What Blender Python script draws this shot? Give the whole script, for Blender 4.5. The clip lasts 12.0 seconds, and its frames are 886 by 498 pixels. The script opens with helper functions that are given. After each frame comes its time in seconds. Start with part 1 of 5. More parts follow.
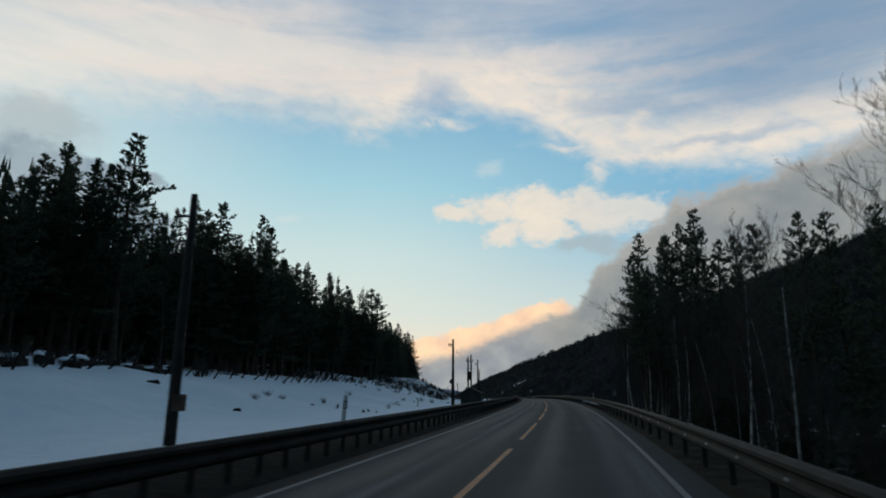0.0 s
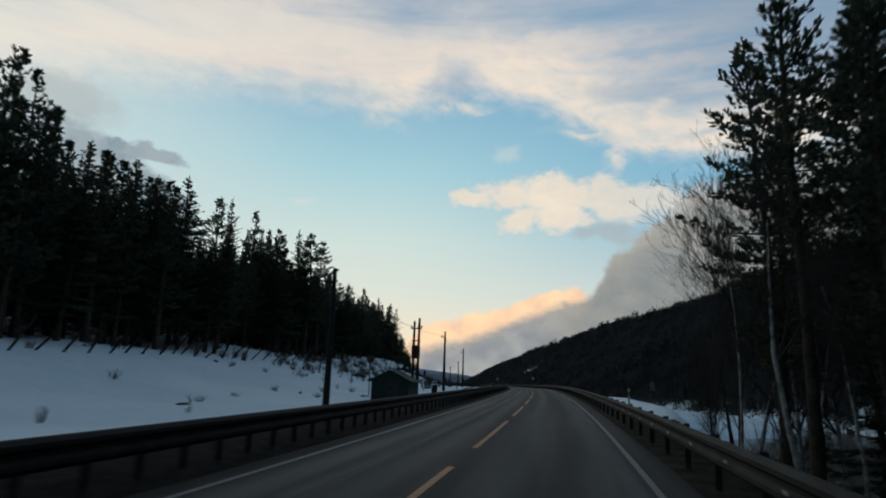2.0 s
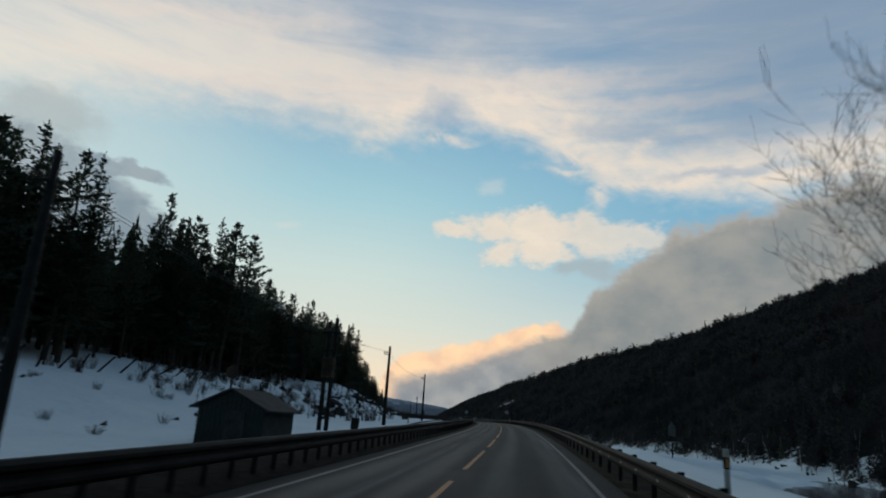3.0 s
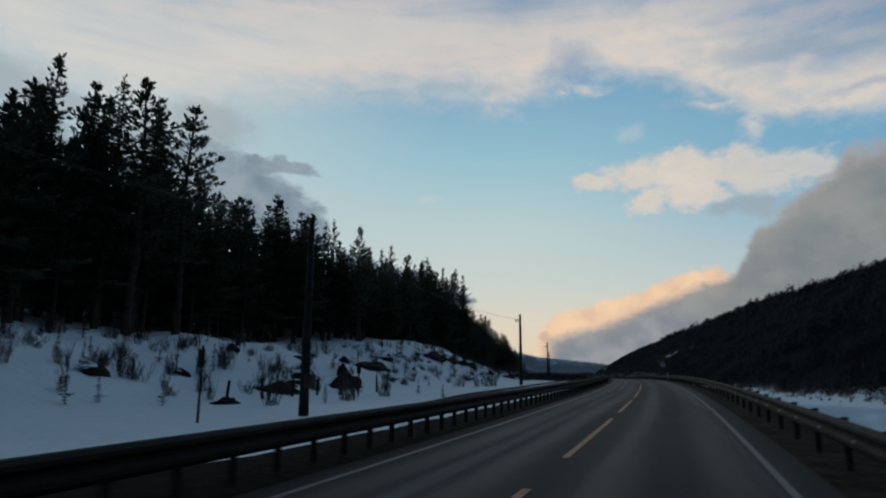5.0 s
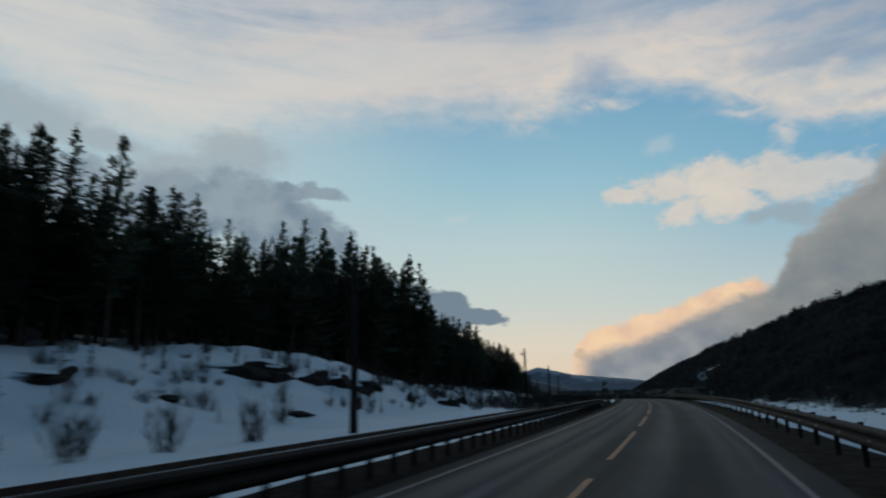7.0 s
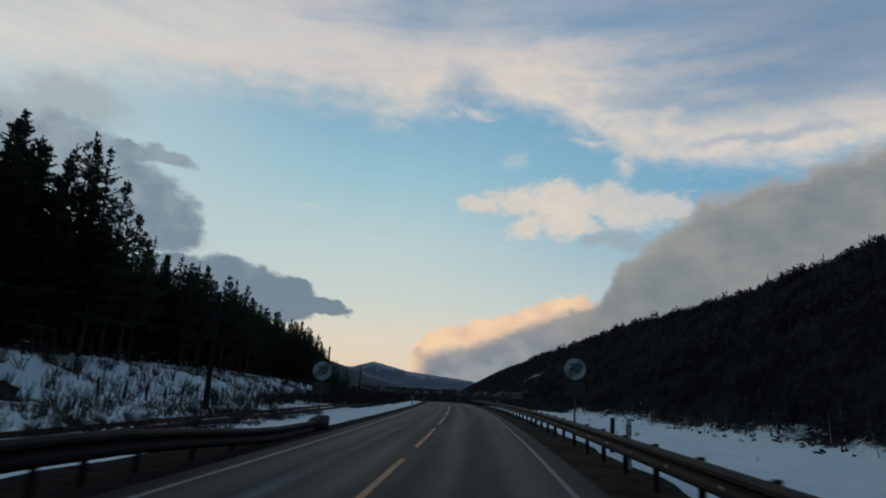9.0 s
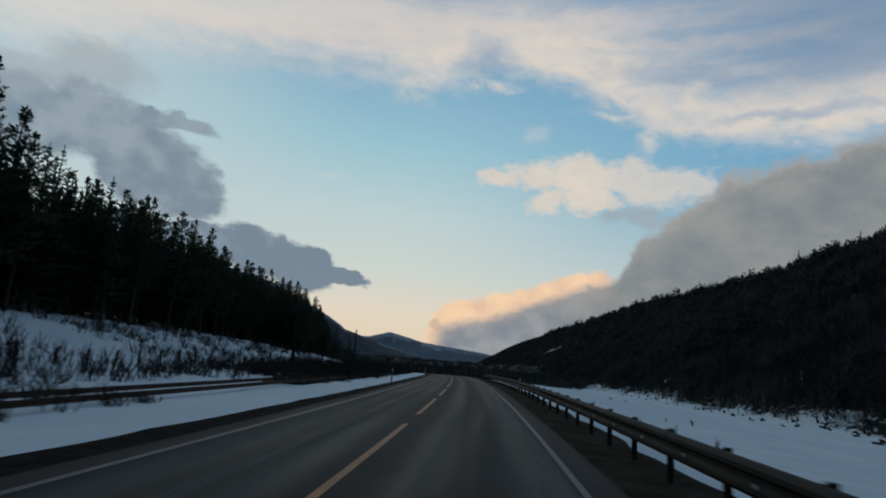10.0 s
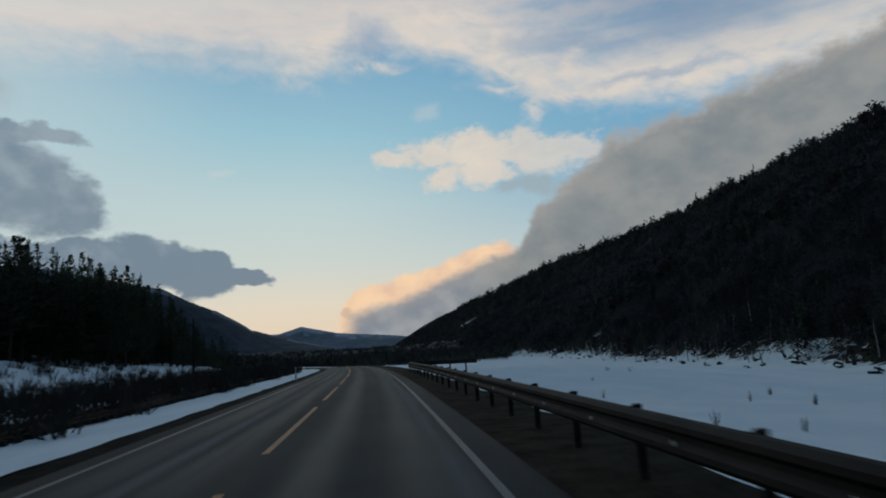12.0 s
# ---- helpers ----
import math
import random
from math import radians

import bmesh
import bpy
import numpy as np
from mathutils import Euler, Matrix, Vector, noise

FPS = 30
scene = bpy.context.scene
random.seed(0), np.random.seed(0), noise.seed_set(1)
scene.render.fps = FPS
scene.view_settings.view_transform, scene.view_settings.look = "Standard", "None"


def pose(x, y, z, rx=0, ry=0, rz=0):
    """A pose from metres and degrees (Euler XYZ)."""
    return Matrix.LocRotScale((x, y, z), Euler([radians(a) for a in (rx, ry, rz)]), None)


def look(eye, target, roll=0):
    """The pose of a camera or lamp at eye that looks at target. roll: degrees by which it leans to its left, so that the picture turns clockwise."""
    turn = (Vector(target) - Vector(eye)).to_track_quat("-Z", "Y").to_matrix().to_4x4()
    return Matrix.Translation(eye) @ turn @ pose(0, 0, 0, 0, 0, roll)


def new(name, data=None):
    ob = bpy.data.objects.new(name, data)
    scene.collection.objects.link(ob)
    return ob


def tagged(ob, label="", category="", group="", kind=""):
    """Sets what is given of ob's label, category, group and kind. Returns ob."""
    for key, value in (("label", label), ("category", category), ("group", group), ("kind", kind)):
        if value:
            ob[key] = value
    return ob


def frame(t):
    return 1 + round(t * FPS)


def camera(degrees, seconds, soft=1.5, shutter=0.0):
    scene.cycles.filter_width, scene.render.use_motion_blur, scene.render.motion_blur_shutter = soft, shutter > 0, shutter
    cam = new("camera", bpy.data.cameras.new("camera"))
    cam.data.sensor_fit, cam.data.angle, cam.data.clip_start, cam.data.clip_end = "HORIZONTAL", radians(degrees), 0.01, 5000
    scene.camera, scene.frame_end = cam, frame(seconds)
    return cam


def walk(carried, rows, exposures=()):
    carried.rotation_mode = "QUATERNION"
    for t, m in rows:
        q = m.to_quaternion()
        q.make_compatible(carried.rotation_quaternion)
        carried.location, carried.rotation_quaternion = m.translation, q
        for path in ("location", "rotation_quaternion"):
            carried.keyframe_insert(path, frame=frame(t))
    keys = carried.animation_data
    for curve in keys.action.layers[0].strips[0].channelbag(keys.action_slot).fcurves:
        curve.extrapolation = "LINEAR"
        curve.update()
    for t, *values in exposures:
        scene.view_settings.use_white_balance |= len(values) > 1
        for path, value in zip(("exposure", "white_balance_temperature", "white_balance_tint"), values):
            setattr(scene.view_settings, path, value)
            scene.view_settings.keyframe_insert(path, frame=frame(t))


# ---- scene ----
cam = camera(69.47, 12.0, soft=1.9, shutter=0.22)
PATH = [
    (0, pose(1.766, -0.234, 1.539, 103.46, -0.40, 5.02)),
    (0.5, pose(3.156, 9.942, 1.790, 102.70, 0.94, 6.06)),
    (1, pose(4.427, 20.257, 2.026, 102.73, 0.96, 4.86)),
    (1.5, pose(5.488, 30.684, 2.247, 101.58, 0.59, 4.89)),
    (2, pose(6.359, 41.080, 2.449, 102.10, -1.92, 6.07)),
    (2.5, pose(7.042, 51.258, 2.634, 103.24, -3.73, 3.94)),
    (4.5, pose(9.527, 92.986, 3.281, 108.61, -4.41, 8.56)),
    (5, pose(10.116, 103.707, 3.419, 101.12, -0.31, 17.86)),
    (5.5, pose(10.503, 114.727, 3.552, 98.58, 3.07, 21.96)),
    (6, pose(10.718, 126.019, 3.681, 104.17, 3.73, 30.20)),
    (6.5, pose(10.833, 137.370, 3.803, 107.87, 3.54, 34.19)),
    (7, pose(10.882, 148.680, 3.917, 102.93, 1.09, 20.96)),
    (7.5, pose(10.710, 159.911, 4.022, 104.38, 1.16, 10.78)),
    (9.5, pose(9.144, 205.020, 4.279, 101.44, -3.52, 6.94)),
    (10, pose(8.431, 216.400, 4.296, 100.05, -4.36, 7.90)),
    (10.5, pose(7.597, 227.876, 4.294, 99.01, -3.19, 5.99)),
    (11, pose(6.710, 238.977, 4.279, 98.77, 1.74, 3.33)),
    (11.5, pose(5.754, 249.657, 4.251, 97.66, 2.35, 1.68)),
    (12, pose(4.743, 260.145, 4.212, 98.51, 3.63, 0.54)),
]
walk(cam, PATH, [(0, 0.16, 6750, 8), (2.5, 0.15, 7050, 9), (4.5, -0.12, 6550, 8), (5.0, -0.12, 6600, 9), (6.0, -0.08, 6550, 8), (7.5, -0.16, 6480, 8), (9.5, -0.1, 6600, 9), (12, -0.08, 6600, 9)])

# ---------------------------------------------------------------- sky and light
# Dusk: the sun is down behind the hills ahead, the sky alone gives light.
world = bpy.data.worlds.new("dusk_sky")
scene.world = world
world.use_nodes = True


class Nodes:
    """Short hand for building shader node trees."""

    def __init__(self, tree):
        self.t = tree
        tree.nodes.clear()

    def n(self, kind, **props):
        node = self.t.nodes.new(kind)
        for key, value in props.items():
            if key == "blend":
                node.blend_type = value
            elif key == "data":
                node.data_type = value
            elif key == "op":
                node.operation = value
            elif key == "clamp":
                node.use_clamp = value
            elif key == "dims":
                node.noise_dimensions = value
            elif key == "interp":
                node.interpolation_type = value
        return node

    def link(self, a, b):
        self.t.links.new(a, b)

    def put(self, socket, value):
        if isinstance(value, bpy.types.NodeSocket):
            self.t.links.new(value, socket)
        else:
            socket.default_value = value

    def m(self, op, a, b=0.0, c=None, clamp=False):
        node = self.n("ShaderNodeMath", op=op, clamp=clamp)
        self.put(node.inputs[0], a)
        self.put(node.inputs[1], b)
        if c is not None:
            self.put(node.inputs[2], c)
        return node.outputs[0]

    def step(self, x, lo, hi, a=0.0, b=1.0):
        node = self.n("ShaderNodeMapRange", interp="SMOOTHSTEP")
        for i, v in enumerate((x, lo, hi, a, b)):
            self.put(node.inputs[i], v)
        return node.outputs[0]

    def mix(self, f, a, b, blend="MIX"):
        node = self.n("ShaderNodeMix", data="RGBA", blend=blend)
        self.put(node.inputs[0], f)
        self.put(node.inputs[6], a)
        self.put(node.inputs[7], b)
        return node.outputs[2]

    def xyz(self, x, y, z=0.0):
        node = self.n("ShaderNodeCombineXYZ")
        for i, v in enumerate((x, y, z)):
            self.put(node.inputs[i], v)
        return node.outputs[0]

    def noise(self, vec, scale, detail=4.0, rough=0.55, lac=2.0, dist=0.0):
        node = self.n("ShaderNodeTexNoise")
        if vec is not None:
            self.put(node.inputs["Vector"], vec)
        node.inputs["Scale"].default_value = scale
        node.inputs["Detail"].default_value = detail
        node.inputs["Roughness"].default_value = rough
        node.inputs["Lacunarity"].default_value = lac
        node.inputs["Distortion"].default_value = dist
        return node.outputs[0]

    def ramp(self, x, stops):
        node = self.n("ShaderNodeValToRGB")
        el = node.color_ramp.elements
        while len(el) < len(stops):
            el.new(0.5)
        for e, (pos, col) in zip(el, stops):
            e.position, e.color = pos, (*col, 1.0)
        self.put(node.inputs[0], x)
        return node.outputs[0]


def lin(r, g, b):
    """Linear colour from 0..255 display values."""
    return tuple(((v / 255 + 0.055) / 1.055) ** 2.4 if v > 10 else v / 255 / 12.92 for v in (r, g, b))


w = Nodes(world.node_tree)
coord = w.n("ShaderNodeTexCoord").outputs["Generated"]
split = w.n("ShaderNodeSeparateXYZ")
w.link(coord, split.inputs[0])
DEG = 180 / math.pi
azim = w.m("MULTIPLY", w.m("ARCTAN2", split.outputs[0], split.outputs[1]), DEG)
elev = w.m("MULTIPLY", w.m("ARCSINE", split.outputs[2]), DEG)
plane = w.xyz(azim, elev)

# clear sky: Nishita twilight under a pale gradient towards the horizon
nishita = w.n("ShaderNodeTexSky")
nishita.sky_type, nishita.sun_disc = "NISHITA", False
nishita.sun_elevation, nishita.sun_rotation = radians(1.5), radians(-14)
nishita.altitude, nishita.air_density, nishita.dust_density, nishita.ozone_density = 500, 1.0, 0.6, 1.5
grade = w.ramp(w.m("DIVIDE", elev, 90.0), [
    (0.0, lin(230, 212, 188)), (0.045, lin(232, 223, 206)), (0.085, lin(212, 222, 218)), (0.14, lin(197, 219, 222)),
    (0.21, lin(160, 204, 221)), (0.30, lin(122, 170, 205)), (0.5, lin(120, 144, 168)), (1.0, lin(104, 120, 142))])
# bluer away from the afterglow
side = w.m("MAXIMUM", w.step(azim, -14.0, 24.0), w.step(azim, -50.0, -90.0))
grade = w.mix(w.m("MULTIPLY", side, w.step(elev, 4.0, 16.0, 0.1, 0.72)), grade, (*lin(96, 159, 203), 1.0))
pale = w.m("MULTIPLY", w.step(azim, -14.0, -38.0), w.m("MULTIPLY", w.step(elev, 3.0, 9.0), w.step(elev, 30.0, 20.0)))
grade = w.mix(w.m("MULTIPLY", pale, 0.6), grade, (*lin(200, 216, 221), 1.0))
twilight = w.mix(1.0, nishita.outputs[0], (0.05, 0.05, 0.05, 1.0), "MULTIPLY")
clear = w.mix(0.93, twilight, grade)

warp = w.noise(w.xyz(w.m("MULTIPLY", azim, 0.9), w.m("MULTIPLY", elev, 1.6)), 0.11, 6.0, 0.62)
fine = w.noise(w.xyz(azim, w.m("MULTIPLY", elev, 1.9)), 0.42, 6.0, 0.62)
crisp = w.noise(w.xyz(azim, w.m("MULTIPLY", elev, 1.5)), 1.25, 3.0, 0.5)
billow = w.noise(w.xyz(azim, w.m("MULTIPLY", elev, 1.15)), 0.36, 5.0, 0.48)
streak = w.noise(w.xyz(w.m("ADD", w.m("MULTIPLY", azim, 0.30), elev), w.m("MULTIPLY", w.m("SUBTRACT", elev, w.m("MULTIPLY", azim, 0.03)), 2.4)), 0.15, 7.0, 0.58, dist=0.3)
fibre = w.noise(w.xyz(w.m("ADD", w.m("MULTIPLY", azim, 0.5), w.m("MULTIPLY", elev, 0.3)), w.m("ADD", elev, w.m("MULTIPLY", azim, 0.12))), 0.55, 7.0, 0.6, dist=0.7)
wobb, wob, wob3, wob2 = (w.m("SUBTRACT", v, 0.5) for v in (billow, warp, crisp, fine))

# the same plane of directions, stirred, so that rims fray and curl
stir = w.n("ShaderNodeTexNoise")
w.link(w.xyz(azim, w.m("MULTIPLY", elev, 1.4)), stir.inputs["Vector"])
stir.inputs["Scale"].default_value, stir.inputs["Detail"].default_value, stir.inputs["Roughness"].default_value = 0.24, 6.0, 0.58
shift = w.n("ShaderNodeVectorMath", op="MULTIPLY_ADD")
w.link(stir.outputs["Color"], shift.inputs[0])
shift.inputs[1].default_value = (4.4, 3.0, 0.0)
shift.inputs[2].default_value = (-2.2, -1.5, 0.0)
stirred = w.n("ShaderNodeVectorMath", op="ADD")
w.link(plane, stirred.inputs[0])
w.link(shift.outputs[0], stirred.inputs[1])
PLANE = stirred.outputs[0]


def curve(x, points):
    """A value that follows points (x, y) from one to the next; y from 0 to 40."""
    lo, hi = points[0][0], points[-1][0]
    f = w.m("DIVIDE", w.m("SUBTRACT", x, lo), hi - lo)
    col = w.ramp(f, [((p - lo) / (hi - lo), (v / 40.0,) * 3) for p, v in points])
    return w.m("MULTIPLY", col, 40.0)


def blob(a, e, ra, re, turn=0.0):
    """How far a direction lies from an ellipse's centre, in radii."""
    node = w.n("ShaderNodeMapping")
    node.vector_type = "TEXTURE"
    w.link(PLANE, node.inputs[0])
    node.inputs[1].default_value = (a, e, 0)
    node.inputs[2].default_value = (0, 0, radians(turn))
    node.inputs[3].default_value = (ra, re, 1)
    size = w.n("ShaderNodeVectorMath", op="LENGTH")
    w.link(node.outputs[0], size.inputs[0])
    return size.outputs["Value"]


def cloud(blobs, soft, rag=0.0, rag2=0.0):
    """Mask of a cloud made of ellipses with a frayed, soft rim."""
    d = None
    for args in blobs:
        b = blob(*args)
        d = b if d is None else w.m("SMOOTH_MIN", d, b, 0.18)
    d = w.m("ADD", d, w.m("ADD", w.m("MULTIPLY", wobb, rag), w.m("ADD", w.m("MULTIPLY", wob2, rag2), w.m("MULTIPLY", wob3, rag2 * 0.4))))
    return w.step(d, 1.0 + soft, 1.0 - soft)


def over_sky(mask, share, colour):
    return w.mix(w.m("MULTIPLY", mask, share), sky, colour if isinstance(colour, bpy.types.NodeSocket) else (*colour, 1.0))


# high veil: a cream rim, thinning upwards into blue-grey streaks
rim = curve(azim, [(-75, 24.5), (-58, 23.0), (-50, 20.8), (-45, 20.3), (-39, 21.2), (-35, 22.2), (-27, 23.7), (-20, 24.2), (-11, 23.6), (-8.6, 24.3), (-5.5, 25.5),
                   (-3.5, 25.5), (-0.5, 25.0), (2, 24.8), (5.5, 23.2), (8, 22.2), (11, 21.0), (17, 19.6), (24, 18.6), (32, 19.0), (60, 21.0)])
over = w.m("ADD", w.m("SUBTRACT", elev, rim), w.m("ADD", w.m("MULTIPLY", wob, 3.0), w.m("ADD", w.m("MULTIPLY", wob2, 3.2), w.m("MULTIPLY", w.m("SUBTRACT", fibre, 0.5), 1.7))))
leftward = w.step(azim, 6.0, -26.0)
edge = w.step(over, -1.6, w.m("ADD", 2.6, w.m("MULTIPLY", leftward, 1.6)))
deep = w.m("ADD", 1.0, w.m("MULTIPLY", leftward, 4.6))
thick = w.m("ADD", w.step(w.m("SUBTRACT", over, deep), 0.0, 9.0, 0.92, 0.36), w.m("MULTIPLY", w.m("SUBTRACT", streak, 0.5), 1.5))
thick = w.m("ADD", thick, w.m("MULTIPLY", w.m("SUBTRACT", fibre, 0.5), w.m("MULTIPLY", w.step(azim, -25.0, 2.0, 0.2, 1.0), w.step(over, 8.0, 3.0))))
veil = w.m("MULTIPLY", edge, w.step(thick, -0.05, 1.05))
sky = w.mix(w.step(elev, 24.0, 37.0, 0.0, 0.8), clear, (*lin(134, 156, 184), 1.0))
veil_col = w.mix(w.step(w.m("ADD", elev, w.m("MULTIPLY", wob, 8.0)), 25.0, 37.0), (*lin(229, 219, 209), 1.0), (*lin(174, 184, 198), 1.0))
veil_col = w.mix(w.step(azim, -8.0, -50.0), veil_col, (*lin(221, 218, 213), 1.0))
sky = over_sky(veil, 0.90, veil_col)
# openings in it
sky = over_sky(cloud([(12.5, 25.3, 6.4, 0.8, -6.0), (-6.0, 26.6, 2.0, 1.5, 20.0), (24.0, 24.6, 7.0, 1.1, 0.0), (20.0, 21.3, 6.0, 0.45, 2.0)], 0.75, 0.5, 0.9), 0.5, lin(126, 158, 190))
sky = over_sky(cloud([(-18.0, 25.4, 2.8, 0.45, 4.0), (-13.5, 25.0, 1.0, 0.35, 10.0), (-24.0, 24.6, 2.2, 0.3, 0.0)], 0.8, 0.3, 0.9), 0.55, lin(160, 184, 200))
# bright wisps along its rim
wisps = cloud([(-11.0, 25.6, 3.4, 1.0, 40.0), (-5.4, 24.4, 2.2, 0.45, 4.0), (-1.6, 27.2, 0.55, 2.1, 40.0), (2.0, 25.7, 3.0, 0.5, -10.0), (6.4, 26.2, 0.45, 1.1, -25.0), (2.0, 28.2, 4.4, 0.7, -8.0),
               (8.6, 22.7, 4.6, 0.9, -20.0), (15.0, 20.6, 8.0, 0.65, -9.0), (7.0, 22.0, 2.4, 0.3, -4.0), (9.4, 20.4, 0.8, 1.4, -12.0), (12.9, 23.4, 0.7, 1.5, -45.0), (24.0, 20.4, 6.0, 0.55, 4.0)], 0.85, 0.6, 1.0)
sky = over_sky(w.m("MULTIPLY", wisps, w.step(w.m("ADD", w.m("MULTIPLY", fibre, 0.7), w.m("MULTIPLY", crisp, 0.3)), 0.32, 0.64, 0.15, 1.0)), 0.72, lin(229, 217, 206))
bands = cloud([(-14.0, 28.3, 13.0, 0.4, 5.0), (-24.0, 26.6, 15.0, 0.5, 3.0), (6.0, 29.6, 11.0, 0.6, 0.0), (-30.0, 31.0, 12.0, 0.6, 9.0), (14.0, 27.4, 9.0, 0.45, -4.0)], 0.95, 0.6, 0.9)
sky = over_sky(bands, 0.42, lin(222, 210, 204))

# cream cloud in the blue, with a grey tail
mid = cloud([(-3.6, 16.7, 1.9, 0.6, 0.0), (-0.9, 17.0, 3.0, 1.15, 0.0), (3.6, 16.9, 4.2, 1.6, 0.0), (9.0, 16.6, 4.4, 1.7, -8.0), (0.4, 14.9, 1.5, 1.15, 30.0), (4.2, 15.0, 2.6, 0.95, 0.0), (12.6, 16.2, 2.6, 1.3, 0.0)], 0.40, 0.6, 1.6)
mid_col = w.mix(w.step(w.m("ADD", w.m("MULTIPLY", warp, 0.75), w.m("MULTIPLY", fine, 0.25)), 0.30, 0.70), (*lin(208, 205, 201), 1.0), (*lin(235, 221, 206), 1.0))
sky = over_sky(w.m("MULTIPLY", mid, w.step(azim, 5.0, 14.0, 1.0, 0.72)), 0.93, mid_col)
sky = over_sky(cloud([(8.6, 13.8, 2.4, 0.75, -6.0), (6.6, 13.6, 1.2, 0.5, 0.0)], 0.5, 0.6, 0.9), 0.65, lin(160, 172, 180))
sky = over_sky(cloud([(-19.3, 15.6, 1.0, 0.35, 0.0), (-0.5, 20.6, 0.8, 0.7, 0.0)], 0.8, 0.0, 0.9), 0.3, lin(214, 214, 212))

# grey bank over the right-hand hill; its low end is lit by the afterglow
puff = w.m("ADD", w.m("MULTIPLY", wob, 2.6), w.m("ADD", w.m("MULTIPLY", wobb, 3.0), w.m("MULTIPLY", wob3, 1.1)))
lit_top = curve(azim, [(-10.4, 0.8), (-9.6, 2.9), (-9.0, 4.0), (-8.1, 5.1), (-3.8, 6.3), (0.2, 7.4), (2.2, 8.2), (5.6, 9.0), (6.8, 8.7), (8.0, 6.0)])
under_lit = w.m("ADD", w.m("SUBTRACT", lit_top, elev), w.m("MULTIPLY", puff, 0.62))
glow = w.m("MULTIPLY", w.step(under_lit, -0.22, 0.40), w.m("MULTIPLY", w.step(azim, -10.2, -8.9), w.step(azim, 7.4, 5.6)))
glow_col = w.mix(w.step(w.m("ADD", w.m("MULTIPLY", billow, 0.85), w.m("MULTIPLY", crisp, 0.15)), 0.32, 0.66), (*lin(231, 194, 168), 1.0), (*lin(253, 216, 178), 1.0))
sky = over_sky(glow, 0.96, glow_col)
bank_top = curve(azim, [(-10.5, 1.9), (-8.6, 3.0), (-4.9, 4.1), (0.6, 6.2), (5.8, 7.9), (6.8, 8.8), (8.8, 11.6), (11.2, 13.2), (13.4, 15.0), (15.8, 16.9), (20.0, 18.2), (26.0, 19.5), (30.6, 20.3), (37.3, 21.8), (60.0, 25.0)])
below = w.m("ADD", w.m("SUBTRACT", bank_top, elev), w.m("MULTIPLY", puff, w.step(azim, 2.0, 12.0, 0.55, 1.0)))
bank = w.m("MULTIPLY", w.step(below, -0.35, w.step(azim, 4.0, 14.0, 0.75, 1.25)), w.step(azim, -9.8, -7.5))
bank_col = w.mix(w.step(w.m("ADD", w.m("MULTIPLY", warp, 0.6), w.m("MULTIPLY", billow, 0.4)), 0.32, 0.68), (*lin(124, 133, 139), 1.0), (*lin(154, 155, 154), 1.0))
bank_col = w.mix(w.step(azim, 7.0, 0.0), bank_col, w.mix(w.step(billow, 0.35, 0.65), (*lin(126, 137, 149), 1.0), (*lin(154, 160, 166), 1.0)))
rim_lit = w.m("MULTIPLY", w.step(below, 2.0, 0.1), w.step(azim, 8.0, 17.0, 0.35, 1.0))
bank_col = w.mix(w.m("MULTIPLY", rim_lit, 0.7), bank_col, (*lin(186, 176, 168), 1.0))
sky = over_sky(bank, 0.97, bank_col)
sky = over_sky(cloud([(-8.9, 3.1, 0.75, 0.32, 10.0)], 0.5, 0.2, 0.4), 0.5, lin(176, 160, 152))

# dark fragments over the left-hand forest
faint = cloud([(-39.2, 20.6, 4.0, 1.7, 0.0), (-44.5, 18.9, 5.0, 1.5, 10.0), (-57.0, 21.6, 7.0, 1.8, -6.0), (-50.0, 20.4, 4.0, 1.0, -8.0), (-64.0, 20.0, 6.0, 2.4, 0.0)], 0.5, 0.5, 0.7)
dark = cloud([(-38.0, 16.2, 5.4, 3.0, -8.0), (-35.0, 14.2, 5.0, 3.4, -32.0), (-31.4, 12.8, 3.5, 2.5, -25.0), (-32.8, 17.9, 2.9, 0.75, -8.0), (-45.0, 15.8, 7.0, 2.8, 6.0), (-55.0, 17.0, 6.0, 2.2, 0.0)], 0.22, 0.4, 0.5)
dark2 = cloud([(-35.0, 8.9, 4.4, 1.1, 0.0), (-29.5, 8.3, 4.6, 1.8, 0.0), (-25.0, 8.2, 4.0, 2.2, -8.0), (-21.4, 7.4, 3.6, 2.0, -12.0), (-19.9, 8.3, 1.6, 1.1, 0.0), (-17.6, 6.9, 2.3, 0.7, -12.0)], 0.14, 0.3, 0.4)
dark_col = w.mix(w.step(w.m("ADD", billow, w.m("MULTIPLY", w.m("SUBTRACT", elev, 14.0), 0.03)), 0.34, 0.72), (*lin(112, 131, 149), 1.0), (*lin(146, 160, 172), 1.0))
sky = over_sky(faint, 0.62, lin(164, 172, 178))
sky = over_sky(w.m("MAXIMUM", w.m("MULTIPLY", dark, 0.93), dark2), 0.93, dark_col)
# duller towards the upper right
dull = w.m("MULTIPLY", w.step(azim, 2.0, 28.0), w.step(elev, 20.0, 28.0))
sky = over_sky(dull, 0.74, lin(118, 142, 170))
